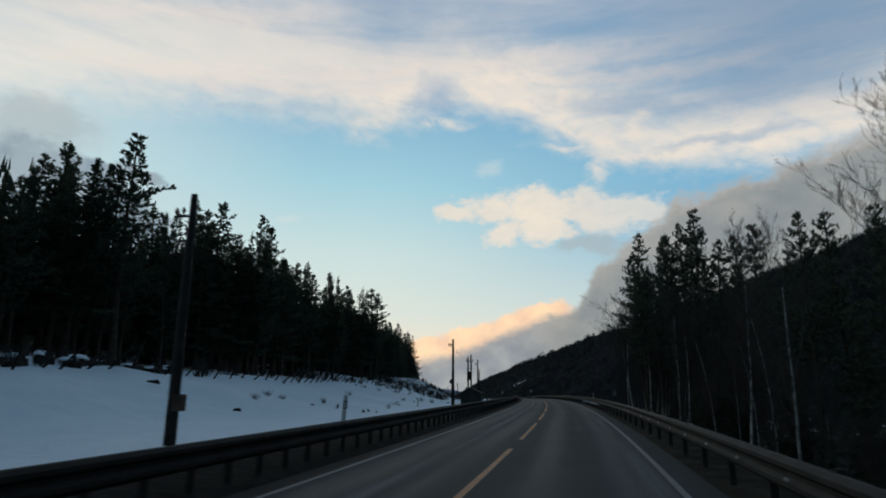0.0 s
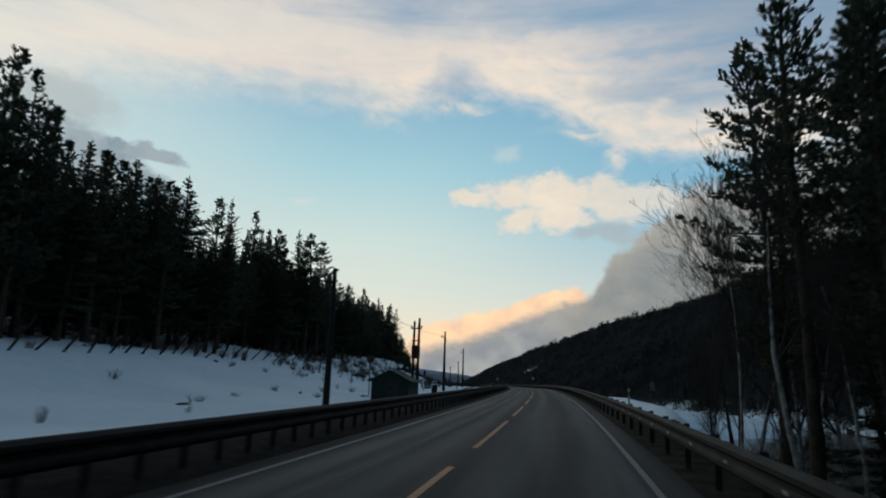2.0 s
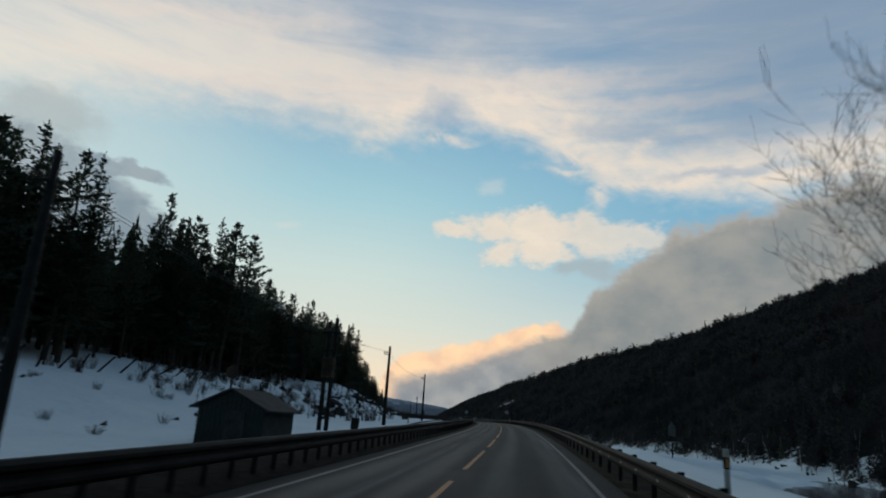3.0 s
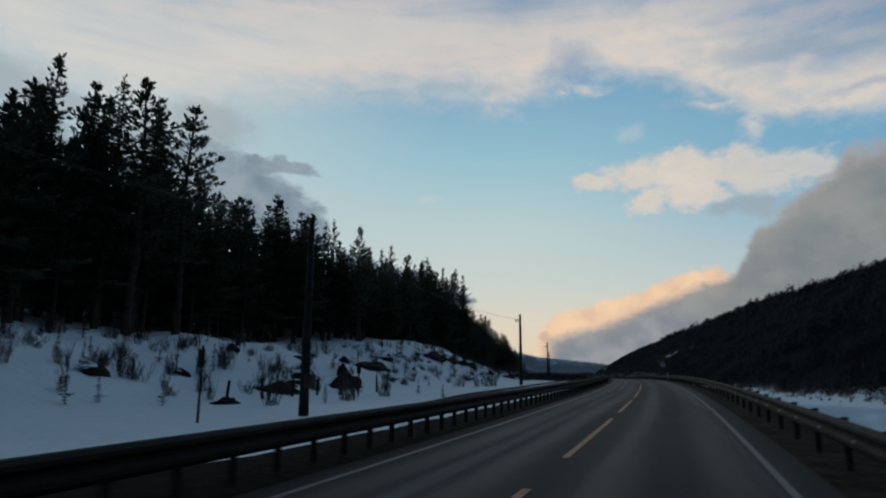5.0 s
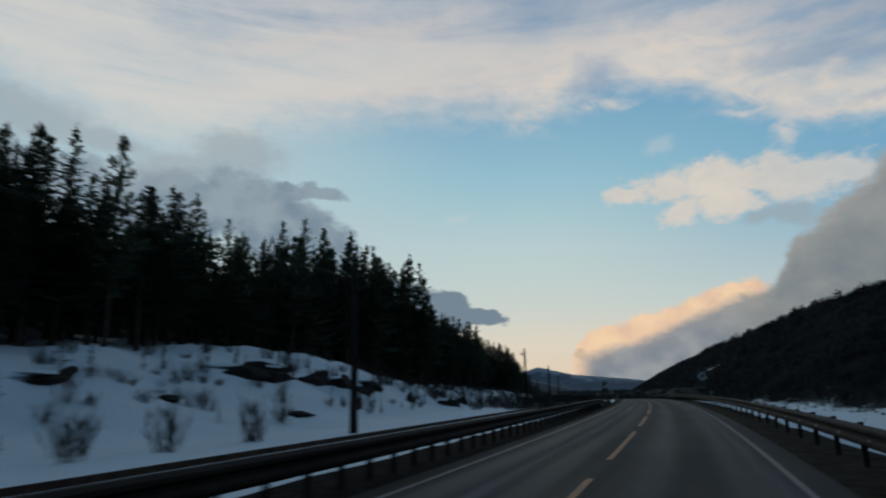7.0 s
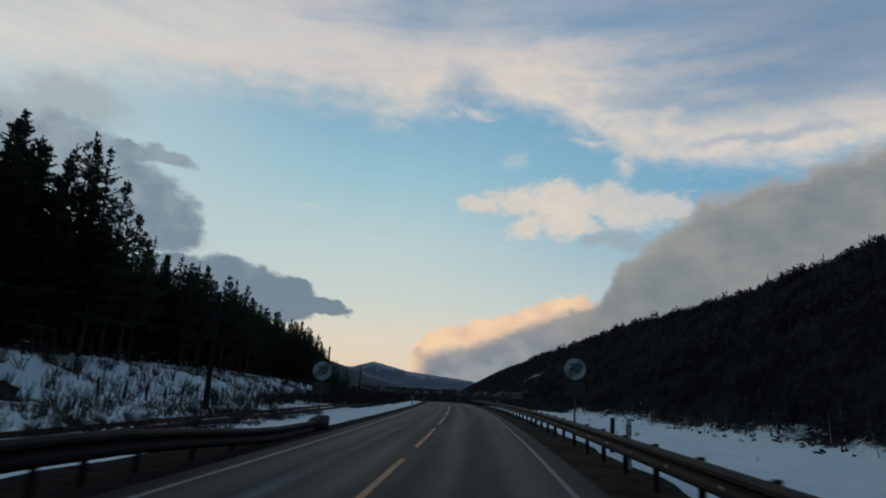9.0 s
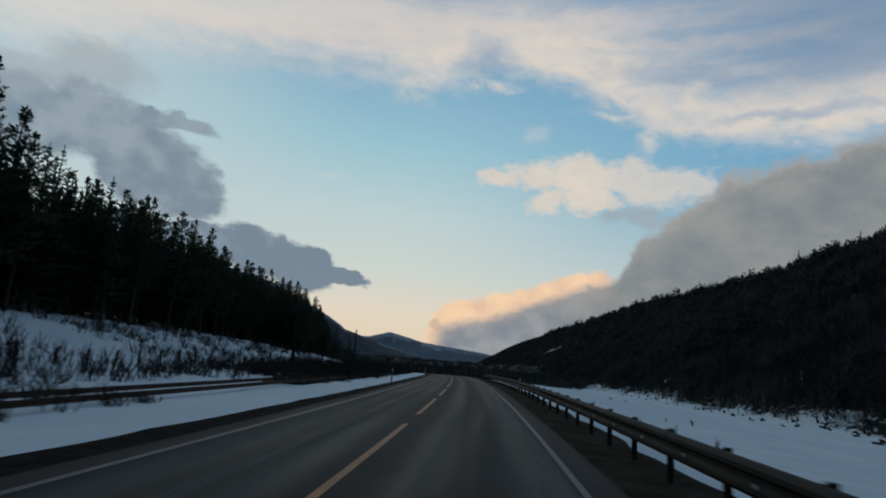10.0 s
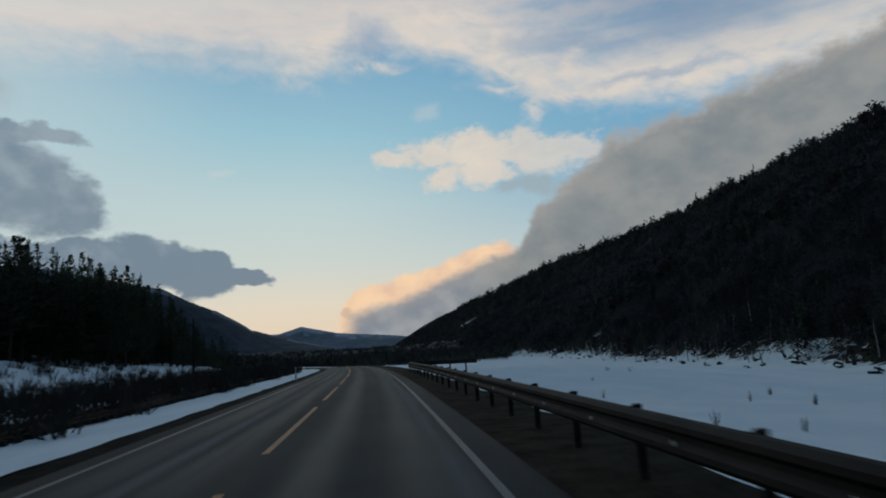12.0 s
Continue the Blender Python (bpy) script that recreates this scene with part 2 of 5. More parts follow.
# unseen rest of the dome, away from the afterglow: dimmed and blued to darken the ground
dim = w.step(elev, 38.0, 66.0, 1.0, 0.34)
dim = w.m("MULTIPLY", dim, w.step(w.m("ABSOLUTE", w.m("ADD", azim, 16.0)), 62.0, 120.0, 1.0, 0.35))
tint = w.m("SUBTRACT", 1.0, dim)
sky = w.mix(1.0, sky, w.xyz(w.m("MULTIPLY", dim, w.m("SUBTRACT", 1.0, w.m("MULTIPLY", tint, 0.52))), dim, w.m("MULTIPLY", dim, w.m("ADD", 1.0, w.m("MULTIPLY", tint, 0.32)))), "MULTIPLY")
# below the horizon
sky = w.mix(w.step(elev, 0.0, -3.0), sky, (0.02, 0.022, 0.026, 1.0))

bg = w.n("ShaderNodeBackground")
w.link(sky, bg.inputs[0])
bg.inputs[1].default_value = 1.0
out = w.n("ShaderNodeOutputWorld")
w.link(bg.outputs[0], out.inputs[0])

# what is left of the sun's glow, spread wide by cloud
sun = new("sun_glow", bpy.data.lights.new("sun_glow", "SUN"))
sun.data.energy, sun.data.angle, sun.data.color = 0.06, radians(25), (1.0, 0.82, 0.66)
sun.matrix_world = look((0, 0, 60), (0 + 14.0, -56.0, 60 - 9))


# ---------------------------------------------------------------- materials
def shader(name, build):
    """A material; build(n, bsdf) wires colour, roughness and bump into the principled shader."""
    mat = bpy.data.materials.new(name)
    mat.use_nodes = True
    n = Nodes(mat.node_tree)
    bsdf = n.n("ShaderNodeBsdfPrincipled")
    o = n.n("ShaderNodeOutputMaterial")
    n.link(bsdf.outputs[0], o.inputs[0])
    build(n, bsdf)
    return mat


def bump(n, bsdf, height, strength, distance):
    b = n.n("ShaderNodeBump")
    b.inputs["Strength"].default_value = strength
    b.inputs["Distance"].default_value = distance
    n.link(height, b.inputs["Height"])
    n.link(b.outputs[0], bsdf.inputs["Normal"])


def place(n):
    return n.n("ShaderNodeTexCoord").outputs["Object"]


def simple(name, dark, light, scale, rough=0.8, metal=0.0, relief=0.3, dist=0.01, fine=6.0, vary=0.0, spec=0.3):
    """Two tones mixed by coarse and fine noise, with fine relief."""
    def build(n, bsdf):
        c = place(n)
        a = n.noise(c, scale, 5.0, 0.6)
        b = n.noise(c, scale * fine, 4.0, 0.6)
        f = n.step(n.m("ADD", n.m("MULTIPLY", a, 0.6), n.m("MULTIPLY", b, 0.4)), 0.36, 0.64)
        col = n.mix(f, (*dark, 1.0), (*light, 1.0))
        if vary:
            info = n.n("ShaderNodeObjectInfo")
            hsv = n.n("ShaderNodeHueSaturation")
            n.put(hsv.inputs["Value"], n.m("ADD", 1.0 - vary / 2, n.m("MULTIPLY", info.outputs["Random"], vary)))
            n.link(col, hsv.inputs["Color"])
            col = hsv.outputs[0]
        n.link(col, bsdf.inputs["Base Color"])
        n.put(bsdf.inputs["Roughness"], n.step(b, 0.2, 0.8, rough - 0.1, min(1.0, rough + 0.1)))
        bsdf.inputs["Metallic"].default_value = metal
        bsdf.inputs["Specular IOR Level"].default_value = spec
        bump(n, bsdf, b, relief, dist)
    return shader(name, build)


def snow_build(n, bsdf):
    c = place(n)
    big = n.noise(c, 0.12, 5.0, 0.6)
    mid = n.noise(c, 1.3, 6.0, 0.62)
    grain = n.noise(c, 14.0, 4.0, 0.6)
    col = n.mix(n.step(big, 0.35, 0.7), (0.76, 0.84, 0.89, 1.0), (0.86, 0.92, 0.95, 1.0))
    specks = n.step(n.noise(c, 5.0, 8.0, 0.75), 0.66, 0.72)
    col = n.mix(n.m("MULTIPLY", specks, 0.7), col, (0.09, 0.075, 0.06, 1.0))
    # ground cover that comes through the snow
    cover = n.n("ShaderNodeAttribute")
    cover.attribute_name = "cover"
    lump = n.noise(c, 0.32, 4.0, 0.6)
    show = n.m("ADD", cover.outputs["Fac"], n.m("ADD", n.m("MULTIPLY", n.m("SUBTRACT", mid, 0.5), 0.8), n.m("MULTIPLY", n.m("SUBTRACT", lump, 0.5), 1.2)))
    show = n.step(show, 0.44, 0.60)
    earth = n.mix(n.step(grain, 0.3, 0.7), (0.014, 0.0145, 0.0145, 1.0), (0.042, 0.041, 0.040, 1.0))
    n.link(n.mix(show, col, earth), bsdf.inputs["Base Color"])
    bsdf.inputs["Roughness"].default_value = 0.85
    bsdf.inputs["Specular IOR Level"].default_value = 0.12
    bump(n, bsdf, n.m("ADD", n.m("ADD", mid, n.m("MULTIPLY", n.noise(c, 0.45, 3.0, 0.5), 1.6)), n.m("MULTIPLY", grain, 0.2)), 0.6, 0.16)


def asphalt_build(n, bsdf):
    uv = n.n("ShaderNodeUVMap").outputs[0]      # metres across, metres along
    s = n.n("ShaderNodeSeparateXYZ")
    n.link(uv, s.inputs[0])
    along = n.xyz(n.m("MULTIPLY", s.outputs[0], 1.0), n.m("MULTIPLY", s.outputs[1], 0.035))
    c = place(n)
    lanes = n.noise(along, 1.6, 5.0, 0.6)
    patch = n.noise(c, 0.35, 5.0, 0.6)
    grain = n.noise(c, 55.0, 3.0, 0.7)
    # worn, polished wheel tracks
    track = 0.0
    for x in (-2.1, -0.75, 0.95, 2.45):
        d = n.m("ABSOLUTE", n.m("SUBTRACT", s.outputs[0], x))
        track = n.m("MAXIMUM", track, n.step(d, 0.55, 0.05))
    f = n.m("ADD", n.m("MULTIPLY", lanes, 0.55), n.m("MULTIPLY", patch, 0.3))
    f = n.m("ADD", f, n.m("MULTIPLY", track, 0.16))
    col = n.mix(n.step(f, 0.28, 0.66), (0.0165, 0.0185, 0.0190, 1.0), (0.042, 0.0465, 0.0465, 1.0))
    # pale dried salt between the tracks and along the edge
    salt = n.step(n.m("ABSOLUTE", n.m("ADD", s.outputs[0], 1.42)), 0.30, 0.02)
    salt = n.m("MAXIMUM", n.m("MULTIPLY", salt, 1.0), n.m("MULTIPLY", n.step(n.m("ABSOLUTE", n.m("SUBTRACT", s.outputs[0], 2.86)), 0.30, 0.04), 0.75))
    salt = n.m("MULTIPLY", salt, n.step(lanes, 0.34, 0.62))
    col = n.mix(n.m("MULTIPLY", salt, 0.9), col, (0.135, 0.137, 0.14, 1.0))
    edge = n.m("MAXIMUM", n.step(s.outputs[0], 3.55, 3.8), n.step(s.outputs[0], -2.75, -2.95))
    col = n.mix(n.m("MULTIPLY", edge, n.step(patch, 0.25, 0.5, 0.6, 1.0)), col, (0.017, 0.015, 0.013, 1.0))
    col = n.mix(n.m("MULTIPLY", n.step(grain, 0.55, 0.75), 0.35), col, (0.16, 0.155, 0.15, 1.0))
    n.link(col, bsdf.inputs["Base Color"])
    n.put(bsdf.inputs["Roughness"], n.step(n.m("ADD", lanes, n.m("MULTIPLY", track, -0.15)), 0.2, 0.7, 0.68, 0.9))
    bsdf.inputs["Specular IOR Level"].default_value = 0.2
    bump(n, bsdf, grain, 0.5, 0.008)


def paint(name, colour):
    def build(n, bsdf):
        c = place(n)
        worn = n.step(n.m("ADD", n.m("MULTIPLY", n.noise(c, 1.2, 4.0, 0.6), 0.5), n.m("MULTIPLY", n.noise(c, 16.0, 4.0, 0.7), 0.5)), 0.40, 0.60)
        col = n.mix(n.m("MULTIPLY", worn, 0.5), (*colour, 1.0), (0.085, 0.08, 0.076, 1.0))
        n.link(col, bsdf.inputs["Base Color"])
        bsdf.inputs["Roughness"].default_value = 0.65
        bump(n, bsdf, n.noise(c, 40.0, 3.0, 0.6), 0.3, 0.004)
    return shader(name, build)


def needles(name, dark, light):
    def build(n, bsdf):
        c = place(n)
        geo = n.n("ShaderNodeNewGeometry")
        info = n.n("ShaderNodeObjectInfo")
        f = n.m("ADD", n.m("MULTIPLY", geo.outputs["Random Per Island"], 0.5), n.m("MULTIPLY", n.noise(c, 0.7, 4.0, 0.6), 0.5))
        f = n.m("ADD", f, n.m("MULTIPLY", n.m("SUBTRACT", info.outputs["Random"], 0.5), 0.4))
        n.link(n.mix(n.step(f, 0.2, 0.85), (*dark, 1.0), (*light, 1.0)), bsdf.inputs["Base Color"])
        bsdf.inputs["Roughness"].default_value = 0.75
        bsdf.inputs["Specular IOR Level"].default_value = 0.12
        bump(n, bsdf, n.noise(c, 30.0, 3.0, 0.6), 0.5, 0.02)
        leafy(n, bsdf, n.mix(n.step(f, 0.2, 0.85), (*dark, 1.0), (*light, 1.0)), 0.4)
    return shader(name, build)


def leafy(n, bsdf, col, share):
    """Lets part of the light through thin foliage."""
    thin = n.n("ShaderNodeBsdfTranslucent")
    n.link(col, thin.inputs[0])
    both = n.n("ShaderNodeMixShader")
    both.inputs[0].default_value = share
    end = bsdf.outputs[0].links[0].to_node
    n.link(bsdf.outputs[0], both.inputs[1])
    n.link(thin.outputs[0], both.inputs[2])
    n.link(both.outputs[0], end.inputs[0])


def hillwood_build(n, bsdf):
    """Bare winter wood seen from afar: broad soft patches, little from twig to twig; light passes through it."""
    c = place(n)
    geo = n.n("ShaderNodeNewGeometry")
    f = n.m("ADD", n.m("MULTIPLY", n.noise(c, 0.035, 5.0, 0.65), 0.85), n.m("MULTIPLY", geo.outputs["Random Per Island"], 0.15))
    col = n.mix(n.step(f, 0.38, 0.66), (0.030, 0.031, 0.034, 1.0), (0.088, 0.088, 0.094, 1.0))
    n.link(col, bsdf.inputs["Base Color"])
    bsdf.inputs["Roughness"].default_value = 0.9
    bsdf.inputs["Specular IOR Level"].default_value = 0.08
    leafy(n, bsdf, col, 0.5)


SNOW = shader("snow", snow_build)
ASPHALT = shader("asphalt", asphalt_build)
YELLOW = paint("yellow_road_paint", (0.46, 0.152, 0.013))
WHITE = paint("white_road_paint", (0.13, 0.132, 0.132))
GRAVEL = simple("gravel", (0.010, 0.0092, 0.0085), (0.030, 0.027, 0.024), 3.0, 0.97, 0, 0.9, 0.03, 9.0, 0.0, 0.03)
DRYVERGE = simple("withered_grass_and_gravel", (0.018, 0.015, 0.011), (0.060, 0.050, 0.037), 1.6, 0.97, 0, 0.9, 0.04, 9.0, 0.0, 0.03)
STEEL = simple("weathered_galvanised_steel", (0.011, 0.0095, 0.008), (0.032, 0.027, 0.022), 1.4, 0.8, 0.1, 0.2, 0.004, 8.0)
POSTWOOD = simple("tarred_wood", (0.007, 0.006, 0.005), (0.022, 0.018, 0.015), 2.5, 0.85, 0, 0.6, 0.01, 7.0)
BARK = simple("conifer_bark", (0.035, 0.028, 0.023), (0.10, 0.075, 0.056), 3.0, 0.9, 0, 0.8, 0.03, 5.0, 0.4, 0.12)
BIRCH = simple("birch_bark", (0.08, 0.075, 0.07), (0.48, 0.45, 0.42), 2.2, 0.85, 0, 0.5, 0.01, 5.0, 0.4)
TWIG = simple("bare_twigs", (0.030, 0.024, 0.021), (0.075, 0.058, 0.05), 3.0, 0.9, 0, 0.4, 0.01, 5.0, 0.5)
SPRUCE = needles("spruce_needles", (0.032, 0.046, 0.034), (0.085, 0.112, 0.070))
HILLWOOD = shader("bare_hill_wood", hillwood_build)
PINE = needles("pine_needles", (0.034, 0.047, 0.035), (0.090, 0.114, 0.074))
ROCK = simple("dark_rock", (0.010, 0.0095, 0.009), (0.04, 0.036, 0.033), 0.9, 0.9, 0, 1.0, 0.08, 6.0, 0.0, 0.15)
INSUL = simple("brown_porcelain", (0.03, 0.018, 0.012), (0.06, 0.035, 0.022), 5.0, 0.3, 0, 0.1, 0.002)
WIRE = simple("dull_wire", (0.04, 0.04, 0.04), (0.09, 0.088, 0.085), 3.0, 0.5, 0.6, 0.1, 0.001)
RUST = simple("rusty_steel", (0.035, 0.022, 0.016), (0.09, 0.055, 0.038), 2.5, 0.75, 0.3, 0.3, 0.004)


# ---------------------------------------------------------------- the line of the road
KNOTS = np.arange(-20.0, 461.0, 60.0)
BEND = [1.331, 0.987, 0.563, 1.195, 0.866, 0.539, 1.0, 1.6, 1.6]     # 1/1000 per metre, to the left
RISE = [2.855, 1.882, 1.268, 0.91, 0.012, -0.643, -1.5, -2.2, -1.8]      # per cent
STEP = 1.0
LINE_S = np.arange(-20.0, 4200.0, STEP)
_k = np.interp(LINE_S, np.append(KNOTS, [560, 640]), BEND + [0.6, 0.0]) / 1000
_a = -0.157 + np.concatenate([[0], np.cumsum((_k[1:] + _k[:-1]) / 2 * STEP)])
_g = np.interp(LINE_S, np.append(KNOTS, [560, 700]), RISE + [-0.5, 0.0]) / 100
_m = (_a[1:] + _a[:-1]) / 2
LINE_X = np.concatenate([[0], np.cumsum(-np.sin(_m) * STEP)])
LINE_Y = np.concatenate([[0], np.cumsum(np.cos(_m) * STEP)])
LINE_Z = np.concatenate([[0], np.cumsum((_g[1:] + _g[:-1]) / 2 * STEP)])
LINE_X -= LINE_X[20]
LINE_Y -= LINE_Y[20]
LINE_Z -= LINE_Z[20]
# the road goes on straight behind
_b = np.arange(-2400.0, -20.0, 20.0)
LINE_X = np.concatenate([LINE_X[0] + np.sin(_a[0]) * (-20 - _b), LINE_X])
LINE_Y = np.concatenate([LINE_Y[0] - np.cos(_a[0]) * (-20 - _b), LINE_Y])
LINE_Z = np.concatenate([LINE_Z[0] - 0.0285 * np.minimum(-20 - _b, 120), LINE_Z])
LINE_A = np.concatenate([np.full(len(_b), _a[0]), _a])
LINE_S = np.concatenate([_b, LINE_S])


def on_line(s, lat, up=0.0):
    """World place at s metres along the road, lat metres to the right of its middle, up metres over it."""
    a = float(np.interp(s, LINE_S, LINE_A))
    return Vector((float(np.interp(s, LINE_S, LINE_X)) + math.cos(a) * lat,
                   float(np.interp(s, LINE_S, LINE_Y)) + math.sin(a) * lat,
                   float(np.interp(s, LINE_S, LINE_Z)) + up))


def heading(s):
    return math.degrees(float(np.interp(s, LINE_S, LINE_A)))


def ease(x, lo, hi):
    u = np.clip((np.asarray(x, float) - lo) / (hi - lo), 0, 1)
    return u * u * (3 - 2 * u)


def wave(x, y, scale, seed=0.0):
    """Smooth pseudo-random field of about -1..1, for arrays."""
    x, y = np.asarray(x, float) / scale, np.asarray(y, float) / scale
    return (np.sin(x * 1.7 + seed) * np.cos(y * 1.3 + 2 * seed) + 0.6 * np.sin(x * 3.1 - y * 2.3 + 3 * seed)
            + 0.4 * np.sin(x * 5.3 + y * 4.7 + 5 * seed) + 0.3 * np.cos(x * 9.1 - y * 8.3 + seed)) / 2.3


HILL_A = radians(7.0)          # the right-hand hill runs along this heading
HILL_X, HILL_Y = 104.0, 411.0  # a point of its foot, across the river flat
WATER_Z = -8.6


def ground_up(s, lat):
    """Height of the ground over the road's line."""
    s, lat = np.broadcast_arrays(np.asarray(s, float), np.asarray(lat, float))
    d = -lat
    # left: shoulder, shallow snow-filled strip, bank, wooded slope
    bank = 3.5 - 0.75 * (1 - ease(s, 96, 128)) + 0.3 * wave(s, d * 0, 23, 1.0) + 1.9 * ease(s, 165, 200) * (1 - ease(s, 206, 224)) - 0.9 * ease(s, 215, 245)
    foot = 17.0 + 1.2 * wave(s, d * 0, 31, 2.0) + 2.0 * ease(s, 110, 135)
    left = -0.06 - 0.25 * ease(d, 5.0, 7.0) + (0.08 * wave(s, d, 6, 3.0) + 0.16 * wave(s, d, 13, 1.2) * ease(d, 9, 14)) * ease(d, 6, 9)
    left = left + (bank + 0.3) * ease(d, foot - 1.0, 33.0) + (0.22 + 0.35 * ease(s, 125, 150)) * wave(s, d, 4.2, 4.0) * ease(d, foot, foot + 6) + 0.16 * wave(s, d, 1.7, 2.6) * ease(s, 96, 120) * ease(d, foot, foot + 5)
    left = left + 0.12 * np.clip(d - 33, 0, 30) + 0.16 * np.clip(d - 63, 0, 260) + 1.2 * wave(s, d, 25, 5.0) * ease(d, 30, 60)
    # right: shoulder, bank down to the river, then the snowed-over flat that falls gently to the foot of the hill
    edge = 5.5 + 1.5 * ease(s, 63, 74) * (1 - ease(s, 92, 112)) + 0.6 * ease(s, 110, 140) - 0.5 * ease(s, 160, 185)
    zl = np.interp(s, LINE_S, LINE_Z)
    frozen = ease(s - 0.9 * np.clip(lat, 0, 115) + 9 * wave(s, lat, 11, 6.6), 158, 190)
    level = 1 - 0.85 * ease(s, 308, 338) * (1 - ease(lat, 25, 70))
    snowy = np.maximum(-2.7 * level * ease(lat, edge, edge + 11.6) - 0.068 * np.clip(lat - 18, 0, 200), -8.3 - zl)
    wet = np.maximum(-(0.42 + 0.5 * ease(s, 62, 74)) * np.clip(lat - edge, 0, 60), -9.4 - zl)
    right = -0.06 - 0.12 * ease(lat, 5.2, 6.0) + 0.50 * ease(lat, 5.2, 6.4) * ease(s, 62, 74) * (1 - ease(s, 92, 112)) * (1 - ease(lat, edge, edge + 2))
    right = right + frozen * snowy + (1 - frozen) * wet + (0.12 * wave(s, lat, 5, 6.0) + 0.05 * wave(s, lat, 1.9, 4.0)) * ease(lat, 6, 9)
    x = np.interp(s, LINE_S, LINE_X) + np.cos(np.interp(s, LINE_S, LINE_A)) * lat
    y = np.interp(s, LINE_S, LINE_Y) + np.sin(np.interp(s, LINE_S, LINE_A)) * lat
    # distance behind the foot of the straight hill
    q = (x - HILL_X) * math.cos(HILL_A) + (y - HILL_Y) * math.sin(HILL_A)
    u = (y - HILL_Y) * math.cos(HILL_A) - (x - HILL_X) * math.sin(HILL_A)
    q = q + 5.0 * wave(x, y, 60, 7.0) + 2.6 * wave(x, y, 15, 2.0)
    hill = 2.2 * ease(q, -4, 6) + (0.537 + 0.030 * ease(u, 600, 300)) * np.clip(q - 4, 0, 300) - 0.12 * np.clip(q - 304, 0, 900)
    hill = hill + (4.5 * wave(x, y, 80, 8.0) + 3.0 * wave(x, y, 29, 4.0)) * ease(q, 15, 80) + 0.7 * wave(x, y, 7, 9.0) * ease(q, -3, 5)
    right = right + hill * (lat > 0)
    return np.where(lat < 0, left, right)


def ground(s, lat, up=0.0):
    return on_line(s, lat, float(ground_up(s, lat)) + up)


# ---------------------------------------------------------------- mesh helpers
def mesh_from(name, verts, faces, mats, smooth=False):
    me = bpy.data.meshes.new(name)
    me.from_pydata([tuple(v) for v in verts], [], faces)
    for m in mats if isinstance(mats, (list, tuple)) else [mats]:
        me.materials.append(m)
    if smooth:
        me.polygons.foreach_set("use_smooth", [True] * len(me.polygons))
    return me


def finish(bm, name, mat, smooth=False):
    me = bpy.data.meshes.new(name)
    bm.to_mesh(me)
    bm.free()
    me.materials.append(mat)
    if smooth:
        me.polygons.foreach_set("use_smooth", [True] * len(me.polygons))
    return me


def part(name, data, parent, m=None, label=""):
    """A mesh as one part of a thing."""
    ob = new(name, data)
    ob.parent = parent
    if m is not None:
        ob.matrix_basis = m
    return tagged(ob, label)


def thing(name, label, category, m=None, group="", kind=""):
    ob = new(name)
    if m is not None:
        ob.matrix_basis = m
    return tagged(ob, label, category, group, kind)


def box_bm(sx, sy, sz, z0=0.0, bevel=0.0, bm=None, at=(0, 0)):
    """A box standing on z0, with bevelled edges."""
    bm = bm or bmesh.new()
    r = bmesh.ops.create_cube(bm, size=1.0, matrix=Matrix.Translation((at[0], at[1], z0 + sz / 2)) @ Matrix.Diagonal((sx, sy, sz, 1)))
    if bevel:
        edges = list({e for v in r["verts"] for e in v.link_edges})
        bmesh.ops.bevel(bm, geom=edges, offset=bevel, segments=1, affect="EDGES")
    return bm


def tube(verts, faces, path, radii, sides=6):
    """Adds a tapered tube along a path to lists of corners and faces."""
    first = len(verts)
    n = len(path)
    for i, (p, r) in enumerate(zip(path, radii)):
        d = (Vector(path[min(i + 1, n - 1)]) - Vector(path[max(i - 1, 0)])).normalized()
        u = d.orthogonal().normalized()
        if i and u.dot(last) < 0:
            u = -u
        v = d.cross(u)
        last = u
        for k in range(sides):
            a = 2 * math.pi * k / sides
            verts.append(Vector(p) + (u * math.cos(a) + v * math.sin(a)) * r)
    for i in range(n - 1):
        for k in range(sides):
            a, b = first + i * sides + k, first + i * sides + (k + 1) % sides
            faces.append((a, b, b + sides, a + sides))
    faces.append(tuple(first + (n - 1) * sides + k for k in range(sides)))


def strip(name, cols, s_list, mat, label="", category="", lift=0.0, uv=True):
    """A sheet that follows the road: cols gives (lat, up) across at each s."""
    verts, faces, uvs = [], [], []
    width = len(cols(s_list[0]))
    for s in s_list:
        for lat, up in cols(s):
            verts.append(on_line(s, lat, up + lift))
            uvs.append((lat, s))
    for i in range(len(s_list) - 1):
        for k in range(width - 1):
            a = i * width + k
            faces.append((a, a + 1, a + 1 + width, a + width))
    me = mesh_from(name, verts, faces, mat, True)
    if uv:
        layer = me.uv_layers.new(name="UVMap")
        idx = np.empty(len(me.loops), dtype=np.int32)
        me.loops.foreach_get("vertex_index", idx)
        layer.data.foreach_set("uv", np.array(uvs, dtype=np.float32)[idx].ravel())
    return tagged(new(name, me), label, category, kind="structure")


